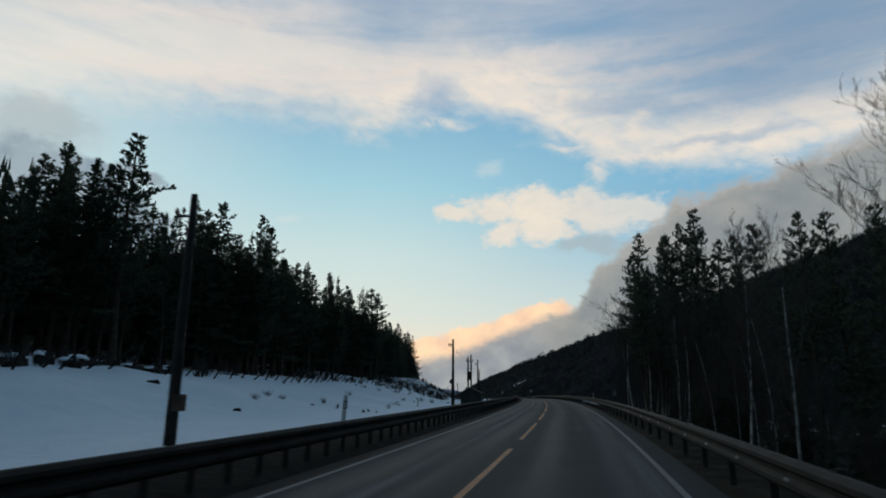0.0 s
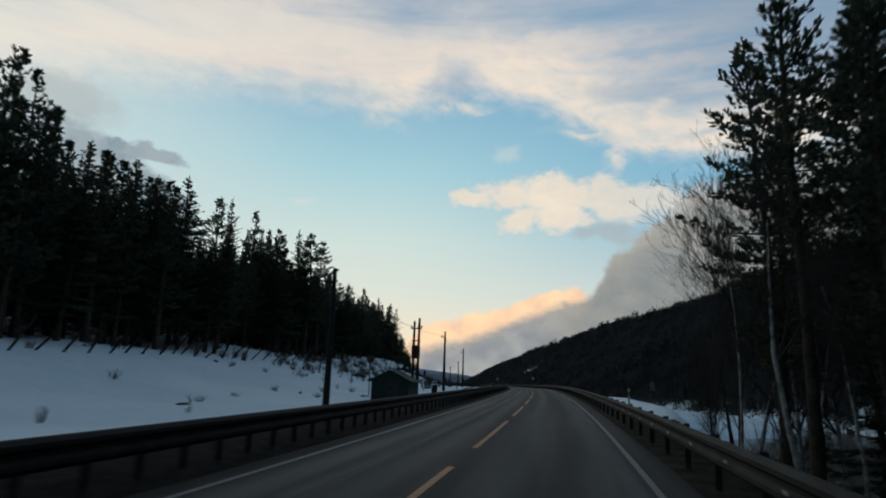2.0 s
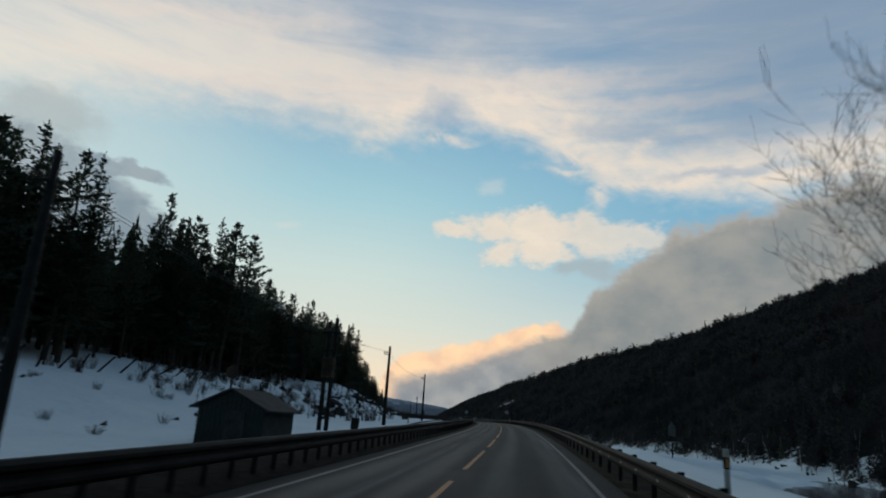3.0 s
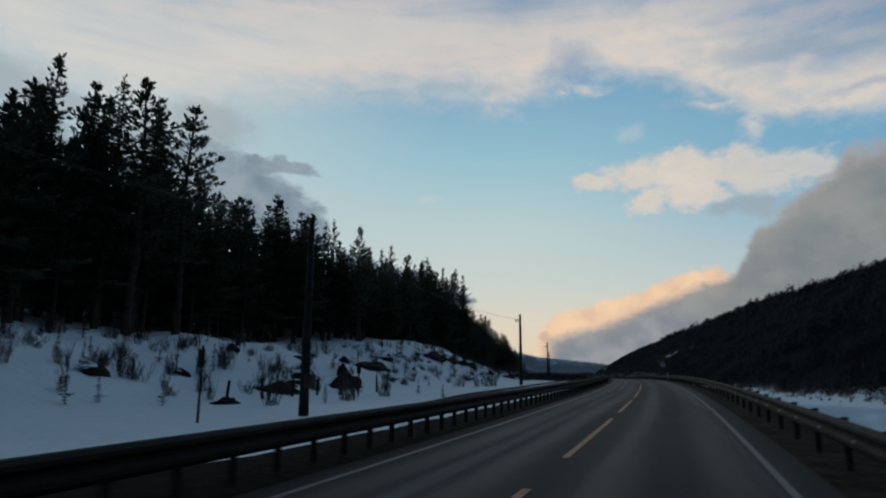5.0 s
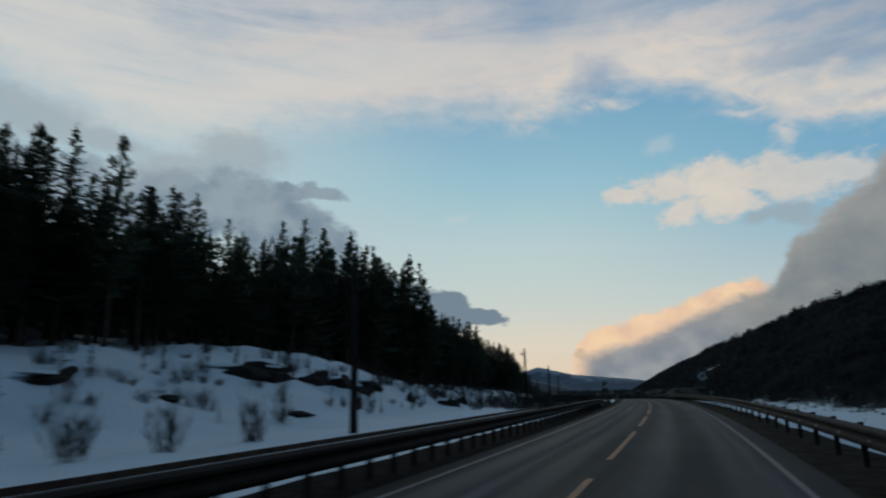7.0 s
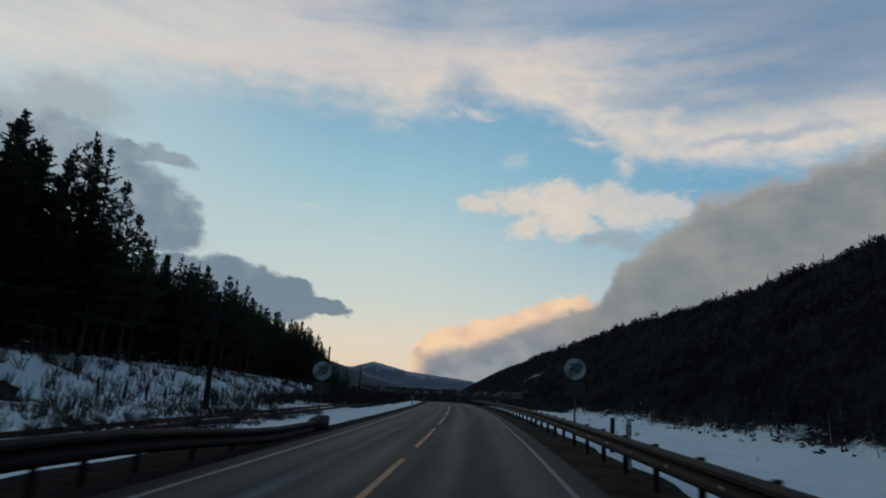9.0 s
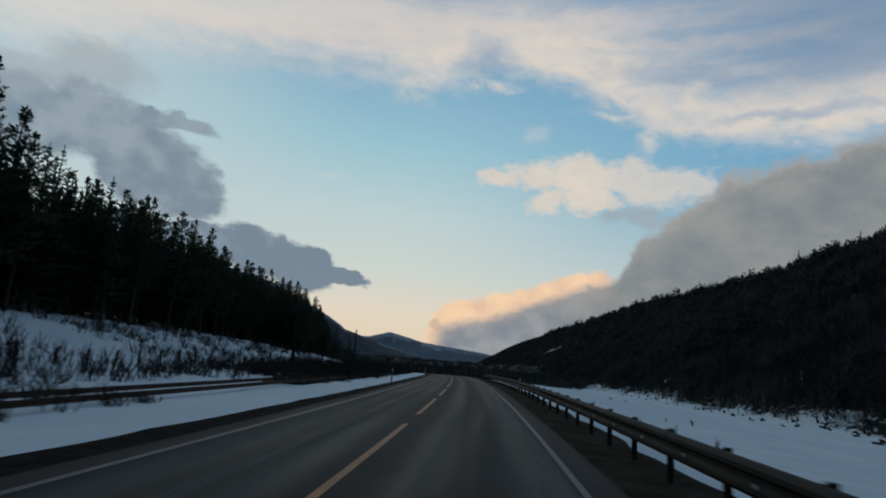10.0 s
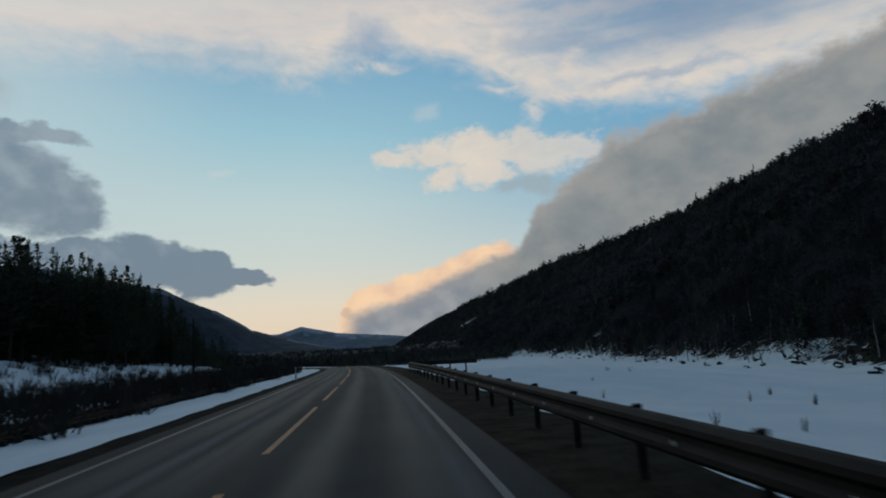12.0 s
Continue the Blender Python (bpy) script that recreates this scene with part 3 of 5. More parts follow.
# ---------------------------------------------------------------- ground and road
def build_ground():
    s_list = np.concatenate([np.arange(-2400, -200, 200), np.arange(-200, -20, 15), np.arange(-20, 340, 1.6), np.arange(340, 700, 6), np.arange(700, 1500, 20), np.arange(1500, 4200, 60)])
    lats = np.concatenate([[-620, -450], np.arange(-330, -90, 24), np.arange(-90, -40, 5), np.arange(-40, -7, 1.1), np.arange(-7, -3, 0.5), [-2.5, 0, 2.5],
                           np.arange(3, 7, 0.5), np.arange(7, 40, 1.4), np.arange(40, 90, 3.0), np.arange(90, 175, 2.2), np.arange(175, 460, 11), np.arange(460, 1180, 24), [1240, 1400, 1700, 2000]])
    S, L = np.meshgrid(s_list, lats, indexing="ij")
    up = ground_up(S, L)
    up = np.where((L > -3.3) & (L < 3.9), -0.14, up)
    a = np.interp(S, LINE_S, LINE_A)
    X = np.interp(S, LINE_S, LINE_X) + np.cos(a) * L
    Y = np.interp(S, LINE_S, LINE_Y) + np.sin(a) * L
    Z = np.interp(S, LINE_S, LINE_Z) + up
    n, m = S.shape
    verts = np.stack([X, Y, Z], -1).reshape(-1, 3)
    i, j = np.meshgrid(np.arange(n - 1), np.arange(m - 1), indexing="ij")
    f0 = (i * m + j).ravel()
    faces = np.stack([f0, f0 + 1, f0 + 1 + m, f0 + m], -1)
    me = bpy.data.meshes.new("ground")
    me.from_pydata(verts.tolist(), [], faces.tolist())
    me.polygons.foreach_set("use_smooth", [True] * len(me.polygons))
    me.materials.append(SNOW)
    # where earth, heather and litter show through the snow
    q = (X - HILL_X) * math.cos(HILL_A) + (Y - HILL_Y) * math.sin(HILL_A)
    c = 0.8 * ease(-L, 41, 56) + 0.25 * wave(S, L, 9, 1.5) * ease(-L, 19, 24)
    c = np.where(L > 0, 0.66 * ease(q, -3, 7) + 0.6 * ease(q, 10, 30) + 0.30 * wave(X, Y, 9, 2.5) * ease(q, -5, 3) * (1 - 0.75 * ease(q, 12, 45)), c)
    # snow chutes and coves low on the slope
    c = np.where(L > 0, c - 0.46 * ease(wave(X, Y, 34, 3.3), 0.25, 0.6) * ease(q, 2, 6) * (1 - ease(q, 40, 130)), c)
    c = np.where((L > 5.2) & (L < 17) & (S < 69), 1.0, c)
    c = np.where((L > 7.7) & (L < 34) & (S < 168), 1.0, c)
    # woods on the valley floor
    c = np.maximum(c, np.where((S > 400) & (q < 0), ease(S, 640 - 210 * (L < 0), 760 - 280 * (L < 0)), 0.0))
    c = np.where((L < -7.5) & (L > -17) & (S > 246), np.maximum(c, 0.62 * ease(S, 246, 266) * ease(-L, 7.5, 8.5) * (1 - ease(-L, 12, 17)) + 0.2 * wave(S, L, 5, 4.5)), c)
    c = np.where((L < -7.0) & (L > -13.5) & (S > 206) & (S < 234), np.maximum(c, 0.36 + 0.3 * wave(S, L, 4, 2.2)), c)
    c = np.where((L < -14) & (L > -31) & (S > 212) & (S < 262), np.maximum(c, 0.20 + 0.34 * wave(S, L, 6, 3.7)), c)
    # snowy clearing high on the far hillside
    u = (Y - HILL_Y) * math.cos(HILL_A) - (X - HILL_X) * math.sin(HILL_A)
    c = np.where((np.abs(u - 1357) < 80) & (np.abs(q - 116 + 6 * wave(X, Y, 35, 1.0)) < 16), 0.0, c)
    at = me.attributes.new("cover", "FLOAT", "POINT")
    at.data.foreach_set("value", np.clip(c, 0, 1).astype(np.float32).ravel())
    return tagged(new("ground", me), "snow-covered valley ground with dark earth showing through", "ground", kind="structure")


build_ground()
ROAD_S = np.concatenate([np.arange(-200, -20, 10), np.arange(-20, 420, 2), np.arange(420, 900, 8)])


def road_cols(s):
    return [(-3.35, -0.035), (-3.25, 0.0), (-2.0, 0.01), (-1.0, 0.02), (0, 0.025), (1, 0.02), (2, 0.01), (3.0, 0.0), (3.72, -0.01), (3.82, -0.045)]


strip("road", road_cols, ROAD_S, ASPHALT, "worn grey asphalt two-lane road with wheel tracks", "road")


def camber(lat):
    return float(np.interp(lat, [-3.25, -2, -1, 0, 1, 2, 3, 3.72], [0, 0.01, 0.02, 0.025, 0.02, 0.01, 0, -0.01]))


def line_cols(lo, hi, h=0.006):
    return lambda s: [(lo, camber(lo) + h), ((lo + hi) / 2, camber((lo + hi) / 2) + h), (hi, camber(hi) + h)]


strip("edge_line", line_cols(-2.79, -2.68), ROAD_S, WHITE, "worn white edge line painted on the asphalt", "road marking")
strip("edge_line", line_cols(3.09, 3.20), ROAD_S, WHITE, "worn white edge line painted on the asphalt", "road marking")
for k in range(-4, 60):
    s0 = 7.484 + 12.0 * k
    tagged(strip("centre_dash", line_cols(-0.06, 0.06), np.linspace(s0, s0 + 9.0, 7), YELLOW,
                 "worn yellow warning-line dash painted on the asphalt", "road marking"), group="centre line dashes", kind="thing")


def verge_left(s):
    near = 1 - float(ease(s, 100, 125))
    w = 1.85 + 0.9 * (1 - ease(s, 95, 118)) - 1.1 * ease(s, 205, 222)
    return [(-3.3, -0.02), (-3.7, -0.03), (-4.05, -0.02 + 0.08 * near), (-3.3 - w, -0.02 + 0.03 * math.sin(s * 1.3) + 0.10 * near), (-3.3 - w - 0.35, -0.14)]


def verge_right(s):
    w = 2.35 - 0.8 * float(ease(s, 150, 175)) + 0.35 * float(ease(s, 248, 262)) + 0.12 * math.sin(s * 0.7)
    return [(3.75, -0.02), (4.3, -0.03), (3.75 + w, -0.03 + 0.03 * math.sin(s * 1.7)), (3.75 + w + 0.4, -0.2)]


strip("verge", verge_left, ROAD_S, GRAVEL, "dark wet gravel verge beside the road", "verge")
strip("verge", verge_right, ROAD_S, DRYVERGE, "brown verge of gravel and withered grass beside the road", "verge")


# ---------------------------------------------------------------- guardrails
def beam_mesh(name, s0, s1, lat, top=0.74, face=1, drop=None, deep=1.0):
    """W-profile beam that follows the road; face: the way its front looks."""
    prof = [(0.0, 0.0), (0.035, -0.012), (0.08, -0.06), (0.08, -0.115), (0.02, -0.165), (0.02, -0.215), (0.08, -0.265), (0.08, -0.32), (0.035, -0.37), (0.0, -0.385)]
    verts, faces = [], []
    ss = np.arange(s0, s1 + 0.01, 2.0)
    n = len(prof)
    for s in ss:
        l = lat(s)
        h = top if drop is None else top - drop(s)
        for dx, dz in prof:
            verts.append(on_line(s, l + face * dx, h + dz * deep))
        for dx, dz in reversed(prof):
            verts.append(on_line(s, l + face * (dx - 0.012), h + dz * deep))
    w2 = 2 * n
    for i in range(len(ss) - 1):
        for k in range(w2):
            a, b = i * w2 + k, i * w2 + (k + 1) % w2
            faces.append((a, b, b + w2, a + w2))
    faces.append(tuple(range(w2)))
    faces.append(tuple(range(len(verts) - w2, len(verts)))[::-1])
    return mesh_from(name, verts, faces, STEEL, False)


def post_mesh():
    """Sigma post with a spacer block."""
    bm = box_bm(0.10, 0.06, 1.10, -0.42, 0.006)
    box_bm(0.05, 0.10, 0.16, 0.50, 0.005, bm, (0.06, 0))
    return finish(bm, "post", STEEL)


POST = post_mesh()
REFL = finish(box_bm(0.012, 0.10, 0.04, 0, 0.003), "reflector", simple("white_reflector", (0.3, 0.3, 0.3), (0.5, 0.5, 0.5), 8.0, 0.4))


def guardrail(label, s0, s1, lat, face, gap, phase=0.0, tall=0.0, refl=True, drop=None, deep=1.0):
    rail = thing("guardrail", label, "guardrail")
    part("beam", beam_mesh("beam", s0, s1, lat, 0.75, face, drop, deep), rail)
    s = s0 + phase
    while s < s1:
        m = Matrix.Translation(on_line(s, lat(s) - face * 0.07, tall - (drop(s) if drop else 0))) @ pose(0, 0, 0, 0, 0, heading(s) + (0 if face > 0 else 180))
        part("post", POST, rail, m)
        if refl:
            part("reflector", REFL, rail, Matrix.Translation(on_line(s + gap / 2, lat(s) + face * 0.088, 0.50)) @ pose(0, 0, 0, 0, 0, heading(s)))
        s += gap
    return rail


def lat_left(s):
    return -3.80


def lat_right(s):
    return 4.02 + 0.66 * float(ease(s, 70, 190))


guardrail("long weathered steel guardrail on short posts, beside snow", -60, 204, lat_left, 1, 1.05, 0.55, refl=False, drop=lambda s: 0.02 + 0.40 * float(ease(s, 202, 213)))
guardrail("long weathered steel guardrail with white reflectors, above the river", -60, 311, lat_right, -1, 2.37, 0.6, 0.10)


# ---------------------------------------------------------------- line poles
def pole(s, lat, height, label, lean=0.0, r=0.20):
    t = thing("utility_pole", label, "utility pole", Matrix.Translation(ground(s, lat, -0.3)) @ pose(0, 0, 0, lean, 0, heading(s)), "poles along the railway")
    v, f = [], []
    tube(v, f, [(0, 0, 0), (0, 0, height * 0.5), (0, 0, height + 0.3)], [r, r * 0.8, r * 0.56], 9)
    part("shaft", mesh_from("shaft", v, f, POSTWOOD, True), t)
    return t


# ---------------------------------------------------------------- trees
rng = random.Random(11)


def blade(verts, faces, p, d, side, length, width, r):
    """One narrow, bent spray of needles."""
    b = len(verts)
    mid = p + d * length * r.uniform(0.4, 0.6)
    verts += [p, mid + side * width * 0.5, p + d * length, mid - side * width * 0.5]
    faces.append((b, b + 1, b + 2, b + 3))


def bough(verts, faces, path, reach, clump, fine, r):
    """Needles along a branch: flat herringbone sprays that hang a little, or, with clump, upturned tufts towards its end."""
    p0, p1, p2 = path
    along = (p2 - p0).normalized()
    flat = along.cross(Vector((0, 0, 1)))
    flat = flat.normalized() if flat.length > 1e-3 else Vector((1, 0, 0))
    upv = flat.cross(along)
    step = 0.15 * fine
    n = max(3, int(reach / step))
    for i in range(n):
        t = (i + r.random()) / n
        if clump and t < 0.35 * clump + 0.1 * r.random():
            continue
        q = p0.lerp(p1, t * 2) if t < 0.5 else p1.lerp(p2, t * 2 - 1)
        for sgn in (-1, 1):
            if clump:
                twig = q + flat * sgn * r.uniform(0.0, 0.34) * reach * (1.15 - t) + upv * r.uniform(-0.06, 0.10)
                for _ in range(2):
                    d = (along * r.uniform(0.1, 0.9) + flat * r.uniform(-0.8, 0.8) + Vector((0, 0, r.uniform(-0.2, 1.0)))).normalized()
                    sd = d.cross(Vector((r.uniform(-1, 1), r.uniform(-1, 1), r.uniform(-1, 1)))).normalized()
                    blade(verts, faces, twig, d, sd, fine * r.uniform(0.22, 0.44), fine * r.uniform(0.10, 0.20), r)
            else:
                d = (along * r.uniform(0.5, 1.0) + flat * sgn * r.uniform(0.6, 1.1) + Vector((0, 0, r.uniform(-0.55, 0.12)))).normalized()
                sd = (d.cross(upv) * r.uniform(0.5, 1.0) + upv * r.uniform(-0.8, 0.8)).normalized()
                blade(verts, faces, q, d, sd, max(0.22, 0.40 * reach * (1.15 - t)) * r.uniform(0.6, 1.2), fine * r.uniform(0.13, 0.24), r)
    blade(verts, faces, p1, (p2 - p1).normalized(), flat, (p2 - p1).length * 1.25, 0.16 * fine, r)


def conifer(seed, height, base, spread, power, droop, clump=0.0, mat=None, gap=0.5, fine=1.0):
    """Trunk and crown meshes of a spruce or pine. base: share of the trunk that is bare; power: how pointed the crown is."""
    r = random.Random(seed)
    v, f = [], []
    lean = (r.uniform(-0.02, 0.02), r.uniform(-0.02, 0.02))

    def axis(z):
        return Vector((lean[0] * z + 0.12 * math.sin(z * 0.35 + seed), lean[1] * z + 0.12 * math.cos(z * 0.3 + seed), z))
    zs = [0, height * 0.12, height * 0.35, height * 0.6, height * 0.82, height]
    rad = height * 0.0105
    tube(v, f, [axis(z) - Vector((0, 0, 0.5 if z == 0 else 0)) for z in zs], [rad * 1.35, rad, rad * 0.85, rad * 0.62, rad * 0.35, 0.02], 7)
    for _ in range(int(14 * base)):      # dead snags on the bare stem
        z = r.uniform(0.12, max(0.2, base)) * height
        a = r.uniform(0, 6.283)
        d = Vector((math.cos(a), math.sin(a), r.uniform(-0.3, 0.1)))
        tube(v, f, [axis(z), axis(z) + d * r.uniform(0.5, 1.4)], [0.03, 0.008], 3)
    cv, cf = [], []
    z = base * height
    while z < height - 0.25:
        u = (z / height - base) / (1 - base)
        lower = min(1.0, 0.45 + u * (4.0 if clump < 0.3 else 2.2))
        reach0 = spread * max(0.05, (1 - u) ** power) * lower * r.uniform(0.6, 1.2)
        count = r.randint(4, 6) if u < 0.85 else 4
        for k in range(count):
            if r.random() < 0.10 + 0.14 * clump:
                continue
            a = 6.283 * (k + r.uniform(-0.35, 0.35)) / count + z * 1.7
            reach = reach0 * r.uniform(0.55, 1.25)
            p0 = axis(z + r.uniform(-0.12, 0.12))
            rise = (0.75 * u * u - droop * (1 - u)) + r.uniform(-0.10, 0.10)
            out_d = Vector((math.cos(a), math.sin(a), rise)).normalized()
            path = [p0, p0 + out_d * reach * 0.55, p0 + out_d * reach + Vector((0, 0, (0.10 + 0.12 * clump) * reach))]
            tube(v, f, path, [0.012 + 0.012 * reach, 0.010 + 0.004 * reach, 0.006], 3)
            bough(cv, cf, path, reach, clump, fine, r)
        z += gap * r.uniform(0.65, 1.35) * (1.0 - 0.4 * u)
    tip = axis(height)
    for i in range(10):
        a = r.uniform(0, 6.283)
        d = Vector((math.cos(a) * 0.6, math.sin(a) * 0.6, 1.0)).normalized()
        blade(cv, cf, tip - Vector((0, 0, 0.12 * i)), d, d.orthogonal().normalized(), 0.28, 0.09, r)
    return mesh_from("trunk", v, f, BARK, True), mesh_from("crown", cv, cf, mat or SPRUCE)


def bare_tree(seed, height, spread, bark, stems=1, depth=4, thick=1.0):
    """Trunk mesh and mesh of leafless limbs and twigs."""
    r = random.Random(seed)
    tv, tf, lv, lf = [], [], [], []

    def limb(p, d, length, rad, level):
        path, radii = [Vector(p)], [rad]
        n = 4 if level < 2 else 3
        for i in range(n):
            d = (d + Vector((r.uniform(-1, 1), r.uniform(-1, 1), r.uniform(-0.3, 0.75))) * (0.12 if level == 0 else 0.24)).normalized()
            path.append(path[-1] + d * length / n)
            radii.append(max(0.006, rad * (1 - 0.8 * (i + 1) / n)))
        if level == 0:
            tube(tv, tf, path, radii, 7)
        else:
            tube(lv, lf, path, radii, 4 if level == 1 else 3)
        if level < depth:
            kids = (12, 8, 6, 5)[level]
            for k in range(kids):
                t = r.uniform(0.28 if level == 0 else 0.2, 1.0)
                j = min(n - 1, int(t * n))
                q = path[j].lerp(path[j + 1], t * n - j)
                a = r.uniform(0, 6.283)
                side = d.orthogonal().normalized()
                side = (Matrix.Rotation(a, 3, d) @ side)
                nd = (d * r.uniform(0.55, 1.0) + side * spread * r.uniform(0.5, 1.0) + Vector((0, 0, 0.22))).normalized()
                limb(q, nd, length * r.uniform(0.30, 0.52), max(0.007, rad * (1 - 0.75 * t) * 0.55), level + 1)
    for k in range(stems):
        lean = Vector((r.uniform(-0.35, 0.35), r.uniform(-0.35, 0.35), 1)) if stems > 1 else Vector((r.uniform(-0.06, 0.06), r.uniform(-0.06, 0.06), 1))
        limb(Vector((r.uniform(-0.2, 0.2), r.uniform(-0.2, 0.2), -0.3)) if stems > 1 else Vector((0, 0, -0.4)), lean.normalized(), height * r.uniform(0.72, 0.85), height * 0.011 * thick, 0)
    return mesh_from("trunk", tv, tf, bark, True), mesh_from("canopy", lv, lf, TWIG)


def shrub_mesh(seed, height, stems, mat, twigs=6, thick=1.0):
    r = random.Random(seed)
    v, f = [], []
    for k in range(stems):
        a = r.uniform(0, 6.283)
        d = Vector((math.cos(a) * r.uniform(0.1, 0.7), math.sin(a) * r.uniform(0.1, 0.7), 1)).normalized()
        p = Vector((r.uniform(-0.25, 0.25), r.uniform(-0.25, 0.25), -0.15))
        h = height * r.uniform(0.55, 1.05)
        mid = p + d * h * 0.5 + Vector((r.uniform(-0.1, 0.1), r.uniform(-0.1, 0.1), 0))
        tube(v, f, [p, mid, p + d * h], [0.014 * thick, 0.010 * thick, 0.004 * thick], 3)
        for j in range(twigs):
            t = r.uniform(0.25, 0.95)
            q = p + d * h * t
            e = (d + Vector((r.uniform(-0.9, 0.9), r.uniform(-0.9, 0.9), r.uniform(-0.1, 0.5)))).normalized()
            tube(v, f, [q, q + e * h * r.uniform(0.12, 0.34)], [0.008 * thick, 0.003 * thick], 3)
    return mesh_from("twigs", v, f, mat)


H0 = 16.0
KINDS = {
    "spruce": [conifer(100 + i, H0, 0.09 + 0.05 * (i % 3), 3.3 + 0.45 * (i % 3), 0.95, 0.22, 0.0, SPRUCE, 0.56, 0.95) for i in range(6)],
    "pine": [conifer(200 + i, H0, 0.16 + 0.07 * (i % 3), 2.9 + 0.3 * (i % 3), 0.82, -0.02, 0.55, PINE, 0.60, 0.95) for i in range(6)],
    "tall_pine": [conifer(300 + i, H0, 0.32 + 0.06 * (i % 3), 2.3 + 0.25 * (i % 2), 0.66, 0.02, 0.55, PINE, 0.44, 0.74) for i in range(4)],
    "birch": [bare_tree(400 + i, H0, 0.62, BIRCH, 1, 4, 0.85) for i in range(3)],
    "far_birch": [bare_tree(410 + i, H0, 0.62, BIRCH, 1, 3, 1.5) for i in range(4)],
    "alder": [bare_tree(420 + i, H0, 0.8, TWIG, 3, 3, 0.6) for i in range(3)],
    "sapling": [conifer(440 + i, H0, 0.04, 4.4, 0.85, 0.05, 0.0, SPRUCE, 1.1, 2.6) for i in range(3)],
}
WORDS = {"spruce": ("spruce_tree", "dark green spruce tree at the forest edge", "tree", "crown"),
         "pine": ("pine_tree", "dark green pine tree at the forest edge", "tree", "crown"),
         "tall_pine": ("pine_tree", "tall pine with bare lower trunk on the river bank", "tree", "crown"),
         "birch": ("birch_tree", "leafless pale-barked birch tree on the river bank", "tree", "canopy"),
         "far_birch": ("birch_tree", "leafless pale-barked birch tree at the foot of the hill", "tree", "canopy"),
         "alder": ("alder_tree", "leafless dark alder with several thin stems", "tree", "canopy"),
         "sapling": ("spruce_sapling", "small green spruce sapling growing out of the snow", "sapling", "crown")}


def tree(kind, i, s, lat, height, width=1.0, turn=None, sink=0.1, group="forest trees", label="", lean=0.0):
    """One tree on the ground; its meshes are shared among its kind."""
    meshes = KINDS[kind]
    k = i % len(meshes)
    name, words, cat, top = WORDS[kind]
    m = Matrix.Translation(ground(s, lat, -sink)) @ pose(0, 0, 0, 0, lean, rng.uniform(0, 360) if turn is None else turn)
    ob = thing(name, label or words, cat, m, group)
    f = height / H0
    ob.scale = (f * width, f * width, f)
    part("trunk", meshes[k][0], ob)
    part(top, meshes[k][1], ob)
    return ob


def far_trees(name, places, label, mats, seed=5, tufts=13, low=0.08):
    """Many far-off trees in one mesh: ragged tufts of small faces round a stem."""
    verts, faces, idx = [], [], []
    r = random.Random(seed)
    small = min(1.0, (16 / tufts) ** 0.62)
    for p, h, kind in places:
        wd = h * (r.uniform(0.13, 0.19) if kind == 0 else r.uniform(0.22, 0.34))
        for j in range(tufts):
            t = (j + r.random()) / tufts
            z = h * (low + (1 - low) * t)
            reach = wd * ((1 - t) ** 0.8 + 0.05 if kind == 0 else math.sin(3.0 * min(1, t * 0.85 + 0.12)) ** 0.7)
            a = r.uniform(0, 6.283)
            c = p + Vector((math.cos(a) * reach * 0.5, math.sin(a) * reach * 0.5, z))
            c += Vector((math.cos(a), math.sin(a), 0)) * reach * (0.4 if tufts > 30 else 0.0) * r.uniform(-1, 1)
            o = Vector((math.cos(a), math.sin(a), r.uniform(-0.5, 0.3) if kind == 0 else r.uniform(0.0, 1.2))) * max(0.4, reach) * r.uniform(0.6, 1.1) * small
            side = Vector((-math.sin(a), math.cos(a), r.uniform(-0.3, 0.3))) * max(0.35, reach) * r.uniform(0.35, 0.7) * small
            b = len(verts)
            verts += [c - side, c + o, c + side, c + Vector((0, 0, h * 0.12 * small)) - o * 0.3]
            faces += [(b, b + 1, b + 3), (b + 1, b + 2, b + 3)]
            idx += [kind, kind]
    me = mesh_from(name, verts, faces, mats)
    me.polygons.foreach_set("material_index", idx)
    return tagged(new(name, me), label, "forest", kind="stuff")


# treetops of the forest edge over the road, along it
TOP_S = [-20, 37, 40, 43, 46, 49, 54, 58, 61, 65, 69, 73, 77, 80, 84, 87, 91, 96, 103, 107, 111, 115, 120, 125, 130, 134, 137, 142, 147, 151, 154, 157, 161, 165, 168, 173, 177, 181, 184, 188, 194, 201, 205, 209, 216, 222, 230, 235, 246, 256, 264, 270, 281, 290, 298, 305, 318, 333, 349, 357, 370, 390, 417, 440, 480]
TOP_H = [17, 17.2, 17.8, 15.4, 18.2, 24.8, 22, 18, 15.7, 20.2, 20.9, 20.4, 24, 24, 22, 21.5, 21, 20.6, 21.8, 21.9, 22.4, 20.8, 16.5, 16.9, 16.2, 20.4, 21, 25, 24.8, 20.5, 17.8, 18.7, 19, 19.6, 20.5, 19.8, 18.5, 20, 21.5, 18.5, 19, 19.2, 17.8, 18, 20.4, 18.8, 23, 23.8, 23.1, 25.2, 22.5, 18.9, 18.2, 18.6, 19.1, 19.2, 17.8, 16.9, 18, 18.5, 19.5, 20.2, 19.5, 15, 9]


def edge_tree(s, d, share, kind=None):
    top = (float(np.interp(s, TOP_S, TOP_H)) - 1.5) * (d + 1.8) / 37.8 + 1.5
    h = (top - float(ground_up(s, -d))) * share * 0.965
    kind = kind or ("spruce" if rng.random() < 0.55 else "pine")
    tree(kind, rng.randrange(20), s, -d, max(5.0, h), rng.uniform(1.0, 1.45))


